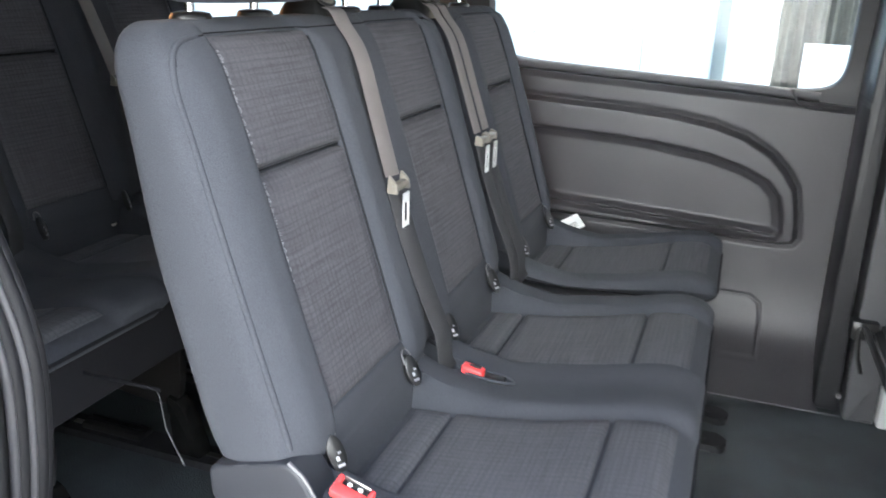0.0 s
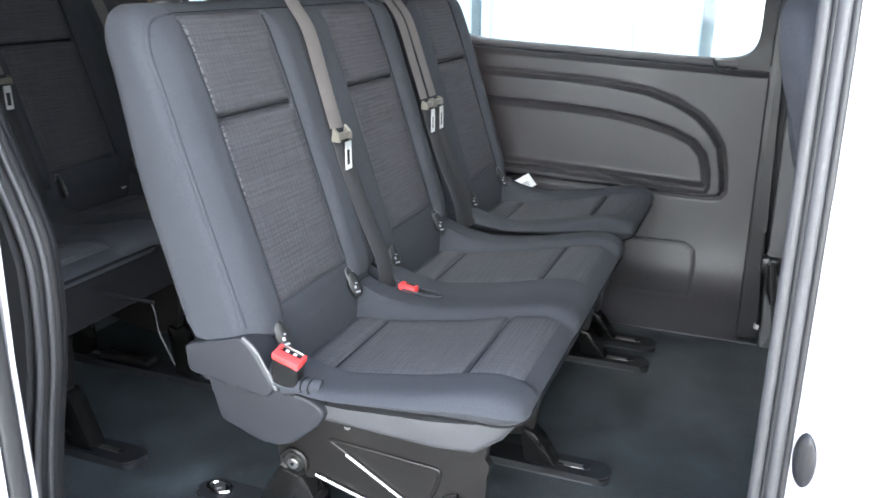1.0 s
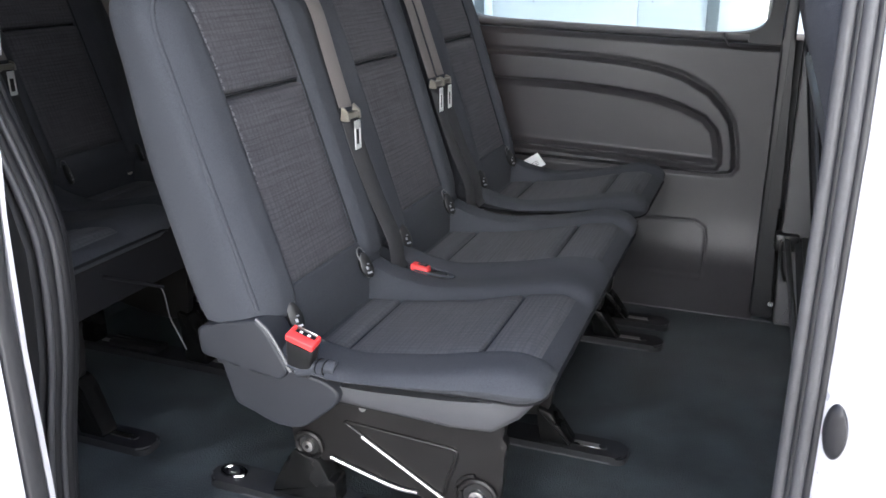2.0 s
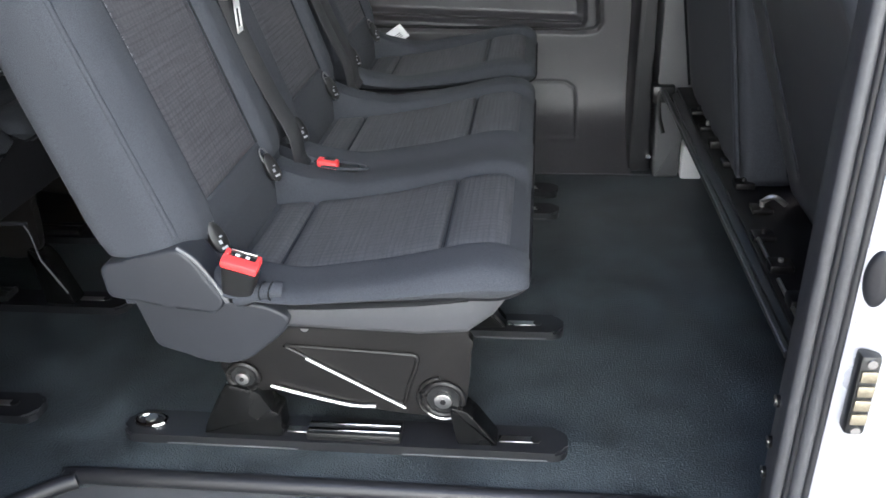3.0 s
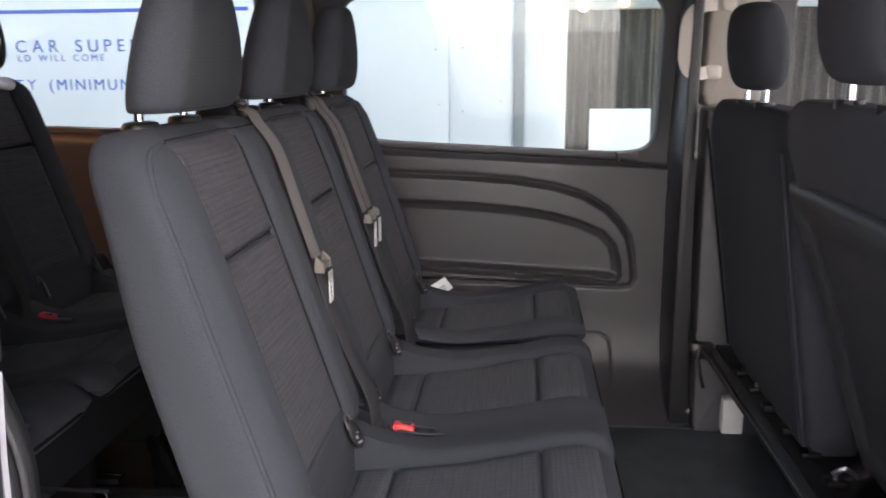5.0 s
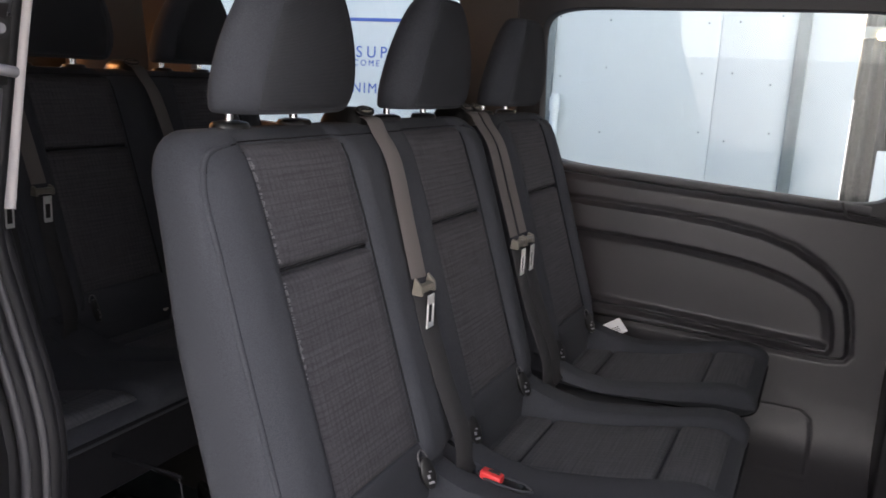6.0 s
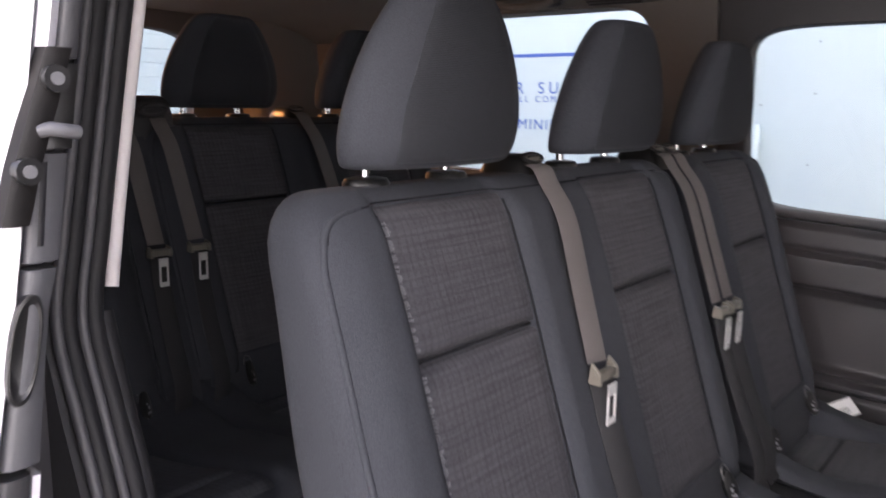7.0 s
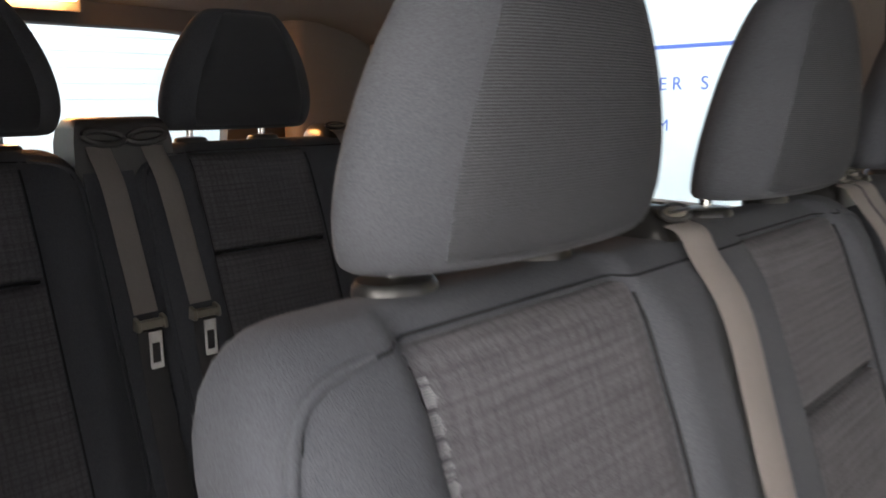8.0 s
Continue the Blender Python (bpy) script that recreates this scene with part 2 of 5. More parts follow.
def ribbon(points, width, thick=0.0016, across=(0, 1, 0), bm=None):
    """A strap along the points, its width along across (or one vector a point)."""
    pts = [Vector(q) for q in points]
    rings = []
    for i, p in enumerate(pts):
        t = (pts[min(len(pts) - 1, i + 1)] - pts[max(0, i - 1)]).normalized()
        s = Vector(across[i] if isinstance(across[0], (tuple, Vector)) else across)
        s = (s - t * s.dot(t)).normalized()
        m = t.cross(s)
        w, h = s * width / 2, m * thick / 2
        rings.append([p - w - h * 0.3, p - w * 0.9 - h, p + w * 0.9 - h, p + w - h * 0.3, p + w + h * 0.3, p + w * 0.9 + h, p - w * 0.9 + h, p - w + h * 0.3])
    return loft(rings, bm)


def prism(outline, y0, y1, bevel=0.0, segs=3, bm=None):
    """An outline in x and z, given thickness from y0 to y1."""
    bm = bm or bmesh.new()
    lo = [bm.verts.new((x, y0, z)) for x, z in outline]
    f = bm.faces.new(lo)
    r = bmesh.ops.extrude_face_region(bm, geom=[f])
    up = [v for v in r["geom"] if isinstance(v, bmesh.types.BMVert)]
    for v in up:
        v.co.y = y1
    if bevel:
        edges = [e for e in bm.edges if (e.verts[0] in lo) == (e.verts[1] in lo) and (e.verts[0] in lo or e.verts[0] in up)]
        bmesh.ops.bevel(bm, geom=edges, offset=bevel, segments=segs, affect="EDGES", profile=0.6)
    return bm


def rounded(outline, r, k=5):
    """Rounds the corners of a 2D outline."""
    out = []
    n = len(outline)
    for i in range(n):
        a, b, c = (Vector(outline[(i + d) % n]) for d in (-1, 0, 1))
        d1, d2 = (a - b), (c - b)
        rr = min(r, d1.length * 0.45, d2.length * 0.45)
        p, q = b + d1.normalized() * rr, b + d2.normalized() * rr
        for s in range(k + 1):
            t = s / k
            out.append(tuple((1 - t) ** 2 * p + 2 * t * (1 - t) * b + t * t * q))
    return out


def disc(x, y0, y1, z, r, n=24, bm=None, bevel=0.0):
    """A short cylinder whose axis runs along y."""
    ring = [(x + r * math.cos(6.2832 * k / n), z + r * math.sin(6.2832 * k / n)) for k in range(n)]
    return prism(ring, y0, y1, bevel, 2, bm)


def upright(x, y, z0, z1, r, n=16, bm=None, lean=0.0):
    rings = []
    for z in (z0, z1):
        rings.append([(x + lean * (z - z0) + r * math.cos(6.2832 * k / n), y + r * math.sin(6.2832 * k / n), z) for k in range(n)])
    return loft(rings, bm)


def mouth(x0, x1, zb0, zb1, z1, ox0, ox1, oz0, oz0b, oz1, ysurf, thick, power=7.0, n=96, bm=None):
    """A wall panel in x and z round a window: outer edge a quadrilateral, inner edge a rectangle with round corners,
    whose sills run from zb0 to zb1 (inner) and oz0 to oz0b (outer). ysurf(x, z) is its face, thick its depth."""
    bm = bm or bmesh.new()
    cx, hx = (x0 + x1) / 2, (x1 - x0) / 2
    quad = [(ox0, oz0), (ox1, oz0b), (ox1, oz1), (ox0, oz1)]
    cz = (z1 + (zb0 + zb1) / 2) / 2
    inner, outer = [], []
    for k in range(n):
        a = 6.2832 * k / n
        u, v = sgnpow(math.cos(a), 2 / power), sgnpow(math.sin(a), 2 / power)
        x = cx + hx * u
        sill = zb0 + (zb1 - zb0) * (x - x0) / (x1 - x0)
        z = cz + v * (z1 - cz) if v > 0 else cz + v * (cz - sill)
        inner.append((x, z))
        best = 1e9
        dx, dz = x - cx, z - cz
        for (ax, az), (bx, bz) in zip(quad, quad[1:] + quad[:1]):
            ex, ez = bx - ax, bz - az
            den = dx * ez - dz * ex
            if abs(den) < 1e-9:
                continue
            t = ((ax - cx) * ez - (az - cz) * ex) / den
            s = ((ax - cx) * dz - (az - cz) * dx) / den
            if t > 0 and -0.001 <= s <= 1.001:
                best = min(best, t)
        outer.append([cx + best * dx, cz + best * dz])
    for q in quad:
        i = min(range(n), key=lambda j: (outer[j][0] - q[0]) ** 2 + (outer[j][1] - q[1]) ** 2)
        outer[i] = list(q)
    rings = []
    for ring, d in ((outer, thick), (outer, 0.0), ([(o[0] * 0.04 + i[0] * 0.96, o[1] * 0.04 + i[1] * 0.96) for o, i in zip(outer, inner)], 0.0),
                    (inner, 0.006), (inner, thick)):
        rings.append([(x, ysurf(x, z) + d, z) for x, z in ring])
    rings.append(rings[0])
    return loft(rings, bm, cap=False)


def pane(x0, x1, zb0, zb1, z1, ysurf, depth, power=7.0, n=64, thick=0.004):
    """A window pane that fills the opening of mouth()."""
    cx, hx = (x0 + x1) / 2, (x1 - x0) / 2
    cz = (z1 + (zb0 + zb1) / 2) / 2
    rings = []
    for d in (depth, depth + thick):
        ring = []
        for k in range(n):
            a = 6.2832 * k / n
            u, v = sgnpow(math.cos(a), 2 / power), sgnpow(math.sin(a), 2 / power)
            x = cx + hx * 1.01 * u
            sill = zb0 + (zb1 - zb0) * (x - x0) / (x1 - x0)
            z = cz + v * (z1 - cz) * 1.01 if v > 0 else cz + v * (cz - sill) * 1.01
            ring.append((x, ysurf(x, z) + d, z))
        rings.append(ring)
    return loft(rings)


def write(body, size, m, mat, name, parent, track=1.0):
    """Raised lettering in the built-in font, turned into a mesh."""
    cu = bpy.data.curves.new(name, "FONT")
    cu.body, cu.size, cu.extrude, cu.space_character = body, size, 0.002, track
    tmp = bpy.data.objects.new(name, cu)
    scene.collection.objects.link(tmp)
    bpy.context.view_layer.update()
    me = bpy.data.meshes.new_from_object(tmp.evaluated_get(bpy.context.evaluated_depsgraph_get()))
    bpy.data.objects.remove(tmp)
    me.materials.append(mat)
    ob = new(name, me)
    ob.parent = parent
    ob.matrix_parent_inverse = Matrix.Translation(parent.location).inverted()
    ob.matrix_basis = m
    return ob

# ---- the yard outside ----
GROUND = -0.48
bm = bmesh.new()
bmesh.ops.create_grid(bm, x_segments=40, y_segments=40, size=400)
bmesh.ops.transform(bm, matrix=Matrix.Translation((0, 0, GROUND)), verts=bm.verts)
solid("ground", bm, CONCRETE, "grey concrete yard under the van", "ground", "structure")

YARD = 6.5


def yard_wall():
    w = thing("yard_wall", (-3, YARD, GROUND), "white metal panel wall of a yard building with grey posts", "wall", kind="structure")
    x = 0.49
    for width in (0.34, 0.61, 1.3, 1.2, 1.2, 1.2, 1.2, 1.2, 1.2, 1.2, 1.2):
        part("panel", block(x - width + 0.0018, x - 0.0018, YARD, YARD + 0.05, GROUND, 7.5, 0.004), WHITEWALL, w)
        x -= width
    for px in (0.11, -1.78, -6.6):
        part("post", block(px - 0.045, px + 0.045, YARD - 0.03, YARD - 0.002, GROUND, 7.5, 0.008), STEELPOST, w, "grey galvanised post")
    part("backing", block(-13.0, 0.485, YARD + 0.052, YARD + 0.09, GROUND, 7.5, 0.004), GREYWALL, w, "grey backing behind the panels")
    bm = bmesh.new()
    rng = random.Random(3)
    for k in range(9):
        for px in (-0.36, -0.56, -1.3, -1.7, -0.05):
            disc(px + rng.uniform(-0.03, 0.03), YARD - 0.006, YARD + 0.002, -0.1 + k * 0.42 + rng.uniform(-0.05, 0.05), 0.008, 10, bm)
    tagged(part("screw_head", bm, STEELPOST, w, "rows of small screw heads"), kind="stuff")
    part("pipe", upright(-1.69, YARD - 0.05, GROUND, 0.98, 0.035), WHITEWALL, w, "white drain pipe")
    part("pipe_collar", upright(-1.69, YARD - 0.05, 0.84, 0.95, 0.045), WHITEWALL, w, "white pipe collar")


def sign():
    s = thing("banner_sign", (-3.6, YARD - 0.02, 0.6), "white banner with blue lettering and a blue rule", "sign")
    part("board", block(-6.4, -1.95, YARD - 0.015, YARD - 0.003, 0.3, 2.6, 0.004), WHITEWALL, s)
    part("rule", block(-6.3, -2.1, YARD - 0.021, YARD - 0.016, 1.515, 1.545), BLUE, s, "blue rule", smooth=False)
    flat = Matrix.Rotation(radians(90), 4, "X")
    for body, size, x, z, gap, space in (("USED", 0.145, -4.83, 1.20, 0.056, 0.1), ("CAR SUPER S", 0.145, -4.14, 1.20, 0.056, 0.10), ("LD WILL COME", 0.078, -4.13, 1.125, 0.028, 0.045),
                                         ("WARRANTY (MINIMUM", 0.13, -4.93, 0.885, 0.036, 0.085), ("YE", 0.13, -5.72, 0.885, 0.036, 0.085)):
        for ch in body:
            if ch == " ":
                x += space
                continue
            ob = write(ch, size, Matrix.Identity(4), BLUE, "letter", s)
            left, right = min(v.co.x for v in ob.data.vertices), max(v.co.x for v in ob.data.vertices)
            ob.matrix_basis = Matrix.Translation((x - left, YARD - 0.017, z)) @ flat
            x += right - left + gap


def corrugated_shed():
    s = thing("corrugated_screen", (1.2, YARD + 0.3, GROUND), "weathered grey corrugated metal screen in the yard", "fence")
    n = 500
    ring0, ring1 = [], []
    for k in range(n + 1):
        x = 0.5 + 9.0 * k / n
        y = YARD + 0.34 + 0.03 * math.sin(k * 1.1)
        ring0.append((x, y, GROUND))
        ring1.append((x, y, 8.0))
    bm = loft([ring0, ring1], closed=False)
    bmesh.ops.solidify(bm, geom=list(bm.faces), thickness=0.004)
    part("sheet", bm, CORRUGATED, s)
    part("rail", block(0.5, 4.5, YARD + 0.27, YARD + 0.305, 1.5, 1.58, 0.005), STEELPOST, s)
    b = thing("display_board", (0.92, YARD + 0.2, GROUND), "plain pale board leaning by a screen", "board")
    part("board", block(0.7, 1.2, YARD + 0.22, YARD + 0.25, GROUND, 0.70, 0.006), WHITEWALL, b)
    part("board_stand", block(0.9, 1.0, YARD + 0.251, YARD + 0.265, GROUND, 0.6, 0.004), STEELPOST, b)
    for i, (x, z) in enumerate(((0.62, 1.52), (0.95, 1.55), (1.3, 1.5))):
        lamp = thing("yard_lamp", (x, YARD + 0.25, z), "small warm yellow lamp on a screen", "lamp", "yard lamps")
        part("lens", disc(x, YARD + 0.235, YARD + 0.25, z, 0.035, 16), TUNGSTEN, lamp)
        part("ring", tube([(x + 0.04 * math.cos(a * 0.3927), YARD + 0.245, z + 0.04 * math.sin(a * 0.3927)) for a in range(16)], 0.006, 6, closed=True), STEELPOST, lamp)


def rear_wall():
    w = thing("yard_wall_rear", (-9, 0, GROUND), "white roller shutter wall behind the van", "wall", kind="structure")
    for k in range(24):
        z = GROUND + k * 0.17
        part("slat", block(-9.02, -8.98, -9, 9, z + 0.001, z + 0.169, 0.003, 1), WHITEWALL, w)


def near_reflector():
    """Unseen wall added as a reflector: its white part throws daylight into the van."""
    w = thing("reflector_near", (0, -5.5, GROUND), "unseen wall added to bounce daylight into the van, white between dark grey", "wall", kind="structure")
    for k in range(24):
        # White panels bounce light in through the door, dark ones hold it back.
        pale = 5 <= k <= 8
        part("panel", block(-9 + k * 1.5 + 0.004, -7.5 + k * 1.5 - 0.004, -5.55, -5.5, GROUND, 6.5, 0.004), WHITEWALL if pale else DARKWALL, w, "white panel" if pale else "dark grey panel")


def front_reflector():
    """Unseen white wall added aslant ahead to reflect daylight onto the seat fronts."""
    global PLACE
    PLACE = Matrix.Translation((4.9, -5.4, 0)) @ Matrix.Rotation(radians(47), 4, "Z")
    w = thing("reflector_front", (6.0, 0.0, GROUND), "unseen white wall added aslant to light the van from ahead", "wall", kind="structure")
    for k in range(10):
        part("panel", block(k * 1.3 + 0.004, k * 1.3 + 1.296, -0.05, 0.0, GROUND, 6.5, 0.004), WHITEWALL, w)
    PLACE = Matrix.Identity(4)


yard_wall()
near_reflector()
front_reflector()
sign()
corrugated_shed()
rear_wall()

# ---- the van's shell ----
MID = 1.43


def belt(x):
    return 0.772 - 0.049 * (x - 0.5)


def yfar(x, z):
    return 2.36 - 0.13 * max(0.0, z - 0.85)


floor_edge = [(-2.15, 0.62), (-0.66, 0.64), (-0.57, 0.665), (-0.51, 0.715), (-0.46, 0.75), (-0.40, 0.765), (0.50, 0.765), (0.62, 0.76), (0.68, 0.68), (1.65, 0.66)]
bm = bmesh.new()
outline = floor_edge + [(1.65, 2.36), (-2.15, 2.36)]
lo = [bm.verts.new((x, y, -0.03)) for x, y in outline]
up = [bm.verts.new((x, y, 0.0)) for x, y in outline]
bm.faces.new(up)
bm.faces.new(lo)
for i in range(len(outline)):
    j = (i + 1) % len(outline)
    bm.faces.new((lo[i], lo[j], up[j], up[i]))
solid("floor", bm, FLOORMAT, "dark blue-grey pebbled rubber van floor", "floor", "structure", smooth=False)

# rounded lip, riser and tread of the entry step
entry = thing("entry_step", (0.0, 0.62, -0.22), "dark grey moulded entry step below the van floor", "step", kind="structure")
lip_line = smooth_line([(x, y, -0.008) for x, y in floor_edge[2:8]], 5)
part("lip", tube(lip_line, 0.016, 10), RUBBER, entry, "black rubber step lip")
rings = []
for dy, z in ((0.0, -0.022), (-0.022, -0.03), (-0.045, -0.036), (-0.06, -0.06), (-0.075, -0.2), (-0.09, -0.216), (-0.15, -0.22), (-0.17, -0.225), (-0.175, -0.3)):
    rings.append([(p.x * (1.0 + dy * 0.12), p.y + dy, z) for p in lip_line])
part("tread", loft(rings, closed=False), SKIRT, entry)
bm = bmesh.new()
for k in range(10):
    block(-0.42, 0.56, 0.60 + k * 0.007, 0.604 + k * 0.007, -0.219, -0.214, 0.001, 1, bm)
part("tread_rib", bm, RUBBER, entry, "row of low black ribs")
solid("sill", block(-0.50, 0.68, 0.565, 0.585, -0.42, -0.2, 0.008), SILVER, "silver painted sill below the door opening", "sill", "structure")
solid("underfloor", block(-2.2, 1.7, 0.59, 2.4, -0.42, -0.31, 0.01), STEEL, "dark underside of the van", "underbody", "structure")

# far side: moulded trim panel with an armrest band
DO = [(-0.75, 0.756), (-0.29, 0.739), (-0.015, 0.727), (0.13, 0.715), (0.245, 0.697), (0.33, 0.672), (0.407, 0.628), (0.45, 0.585), (0.481, 0.537), (0.497, 0.46), (0.503, 0.395), (0.49, 0.376), (0.455, 0.371), (-0.75, 0.40)]
DI = [(-0.75, 0.662), (-0.263, 0.641), (-0.007, 0.631), (0.12, 0.620), (0.24, 0.602), (0.33, 0.576), (0.396, 0.546), (0.43, 0.508), (0.444, 0.46), (0.448, 0.41), (0.44, 0.397), (0.40, 0.398), (-0.75, 0.46)]
HATCH = [(0.10, 0.215), (0.40, 0.215), (0.43, 0.195), (0.437, 0.16), (0.437, 0.06), (0.10, 0.06)]


def edge_distance(poly, px, pz):
    """Signed distance of arrays of points from a polygon, negative inside."""
    d = np.full(px.shape, 9.0)
    inside = np.zeros(px.shape, bool)
    for (ax, az), (bx, bz) in zip(poly, poly[1:] + poly[:1]):
        ex, ez = bx - ax, bz - az
        t = np.clip(((px - ax) * ex + (pz - az) * ez) / (ex * ex + ez * ez), 0, 1)
        d = np.minimum(d, np.hypot(px - ax - t * ex, pz - az - t * ez))
        if ez:
            crosses = ((az > pz) != (bz > pz)) & (px < ex * (pz - az) / ez + ax)
            inside ^= crosses
    return np.where(inside, -d, d)


def soft(a, b, v):
    t = np.clip((v - a) / (b - a), 0, 1)
    return t * t * (3 - 2 * t)


def trim_panel(x0, x1, nx, nz):
    xs = np.linspace(x0, x1, nx)
    vs = np.linspace(0, 1, nz)
    X, V = np.meshgrid(xs, vs)
    Z = V * (0.772 - 0.049 * (X - 0.5))
    Y = np.interp(Z, [0, 0.40, 0.9], [2.345, 2.347, 2.349]) + 0.012 * soft(0.975, 1.0, V) - 0.26 * np.exp(-Z / 0.07)
    do, di = edge_distance(DO, X, Z), edge_distance(DI, X, Z)
    band = soft(0.0, 0.014, -do) * soft(0.0, 0.016, di)
    Y = Y - 0.020 * band + 0.008 * np.exp(-(do / 0.008) ** 2)
    Y = Y + 0.008 * soft(0.0, 0.02, -di)
    ledge = np.exp(-((Z - 0.404 + 0.054 * (X - 0.44)) / 0.010) ** 2) * soft(0.46, 0.43, X) * soft(0.01, -0.01, di)
    Y = Y - 0.014 * ledge
    hd = edge_distance(HATCH, X, Z)
    Y = Y + 0.0035 * np.exp(-(hd / 0.0035) ** 2)
    bm = bmesh.new()
    rows = [[bm.verts.new((X[i, j], Y[i, j], Z[i, j])) for j in range(nx)] for i in range(nz)]
    for a, b in zip(rows, rows[1:]):
        for j in range(nx - 1):
            bm.faces.new((a[j], a[j + 1], b[j + 1], b[j]))
    back = [bm.verts.new((x, 2.42, z)) for x, z in ((x0, 0), (x1, 0), (x1, belt(x1)), (x0, belt(x0)))]
    bm.faces.new(back)
    bm.faces.new([back[0], back[1]] + rows[0][::-1])
    bm.faces.new([back[3], back[2]] + rows[-1][::-1])
    bm.faces.new([back[0], back[3]] + [r[0] for r in rows[::-1]])
    bm.faces.new([back[1], back[2]] + [r[-1] for r in rows[::-1]])
    return bm


far = thing("wall_far", (-0.7, 2.36, 0.0), "dark moulded plastic side wall of the van with windows", "wall", kind="structure")
part("trim_panel", trim_panel(-0.62, 0.60, 300, 210), TRIM, far, "dark moulded trim panel with a curved armrest band")
part("trim_panel", trim_panel(-2.12, -0.625, 60, 60), TRIM, far, "dark moulded trim panel")

WIN_M = (-0.425, 0.555, belt(-0.425) + 0.026, belt(0.555) + 0.026, 1.288)
WIN_Q = (-1.78, -0.69, belt(-1.78) + 0.012, belt(-0.69) + 0.03, 1.36)
part("window_surround", mouth(*WIN_M, -0.50, 0.625, belt(-0.50) + 0.003, belt(0.625) + 0.003, 1.372, yfar, 0.05, 9.0), PLASTIC, far, "black plastic window surround")
part("pillar_trim", mouth(*WIN_Q, -2.12, -0.505, belt(-2.12) + 0.003, belt(-0.505) + 0.003, 1.40, lambda x, z: yfar(x, z) - 0.004, 0.055, 9.0), PILLARTRIM, far, "grey-brown pillar trim")
tagged(part("window_1", pane(*WIN_M, yfar, 0.035, 9.0), GLASS), "faintly tinted side window of the van", "window", "", "structure").visible_shadow = False
tagged(part("window_2", pane(*WIN_Q, yfar, 0.035, 9.0), GLASS), "faintly tinted rear side window of the van", "window", "", "structure").visible_shadow = False
# rubber strip along the window sill and the belt moulding below it
part("sill_strip", tube([(x, yfar(x, 0.83) + 0.002, belt(x) + 0.016) for x in np.linspace(-0.49, 0.50, 12)], 0.013, 12), SEALRUB, far, "grey rubber window sill strip")
part("sill_cord", tube(smooth_line([(0.43, 2.335, 0.806), (0.436, 2.325, 0.79), (0.45, 2.325, 0.772), (0.49, 2.328, 0.764), (0.56, 2.33, 0.76)], 6), 0.004, 8), RUBBER, far, "loose black seal end")
# door-frame seal and grey post between the rear space and the cab
part("post_seal", prism(rounded([(0.592, 0.0), (0.655, 0.0), (0.64, 0.35), (0.625, 0.80), (0.63, 1.38), (0.604, 1.38), (0.592, 0.80)], 0.01), 2.12, 2.36, 0.008), RUBBER, far, "black rubber post seal")
part("floor_edge", tube([(0.1, 2.092, 0.003), (0.655, 2.088, 0.003)], 0.0022, 6), GREYTRIM, far, "pale scuffed floor edge")
part("post_backing", block(0.606, 0.80, 2.215, 2.42, 0.003, 0.80, 0.004), PLASTIC, far, "dark backing behind the post")
part("sill_screw", disc(0.648, 2.110, 2.119, 0.05, 0.008, 12), CHROME, far, "small bright screw")
post = thing("cab_post_far", (0.7, 2.16, 0.0), "light grey trimmed post beside the cab", "pillar", kind="structure")
part("lower_post", prism(rounded([(0.66, 0.0), (0.735, 0.0), (0.735, 0.12), (0.808, 0.13), (0.808, 0.95), (0.645, 0.95), (0.652, 0.30)], 0.01), 2.075, 2.2, 0.01), GREYTRIM, post)
part("upper_post", prism(rounded([(0.650, 0.955), (0.80, 0.955), (0.805, 1.05), (0.808, 1.40), (0.655, 1.40), (0.64, 1.0)], 0.015), 2.14, 2.26, 0.015), BEIGE, post, "pale beige upper post trim")
part("foot_plate", block(0.737, 0.80, 2.06, 2.16, 0.0, 0.11, 0.008), PAPER, post, "white painted foot plate")
grab = smooth_line([(0.655, 2.15, 1.050), (0.625, 2.142, 1.046), (0.598, 2.138, 1.056), (0.585, 2.136, 1.085), (0.585, 2.136, 1.13), (0.588, 2.137, 1.175), (0.602, 2.139, 1.210), (0.635, 2.144, 1.228), (0.675, 2.155, 1.231), (0.70, 2.175, 1.228)], 6)
handle_thing = thing("grab_handle", (0.66, 2.16, 1.1), "pale beige looped grab handle on the cab post", "handle")
part("loop", ribbon(grab, 0.036, 0.022, across=[Vector((0.25, 1, 0)).cross(b - a) for a, b in zip(grab[:1] + grab[:-1], grab[1:] + grab[-1:])]), HANDLETRIM, handle_thing)
part("mount", block(0.64, 0.69, 2.135, 2.17, 1.028, 1.072, 0.012, 3), HANDLETRIM, handle_thing)
part("mount", block(0.675, 0.72, 2.135, 2.18, 1.208, 1.252, 0.012, 3), HANDLETRIM, handle_thing)

# ceiling, its side rail, lamp, handle and slots
bm = bmesh.new()
rings = []
for x in np.linspace(-2.14, 1.2, 14):
    prof = [(0.60, 1.34), (0.64, 1.385), (0.72, 1.42), (1.0, 1.435), (1.43, 1.44), (1.86, 1.435), (2.1, 1.42), (2.22, 1.395), (2.29, 1.365), (2.40, 1.36),
            (2.40, 1.50), (1.43, 1.53), (0.6, 1.5), (0.57, 1.36)]
    drop = 0.065 * step(1.45, 1.85, -x)
    rings.append([(x, y, z - drop) for y, z in prof])
solid("ceiling", loft(rings), ROOFING, "light grey-beige felt van headlining", "ceiling", "structure")
roof_handle = thing("grab_handle", (-1.05, 2.25, 1.38), "folded dark roof grab handle", "handle")
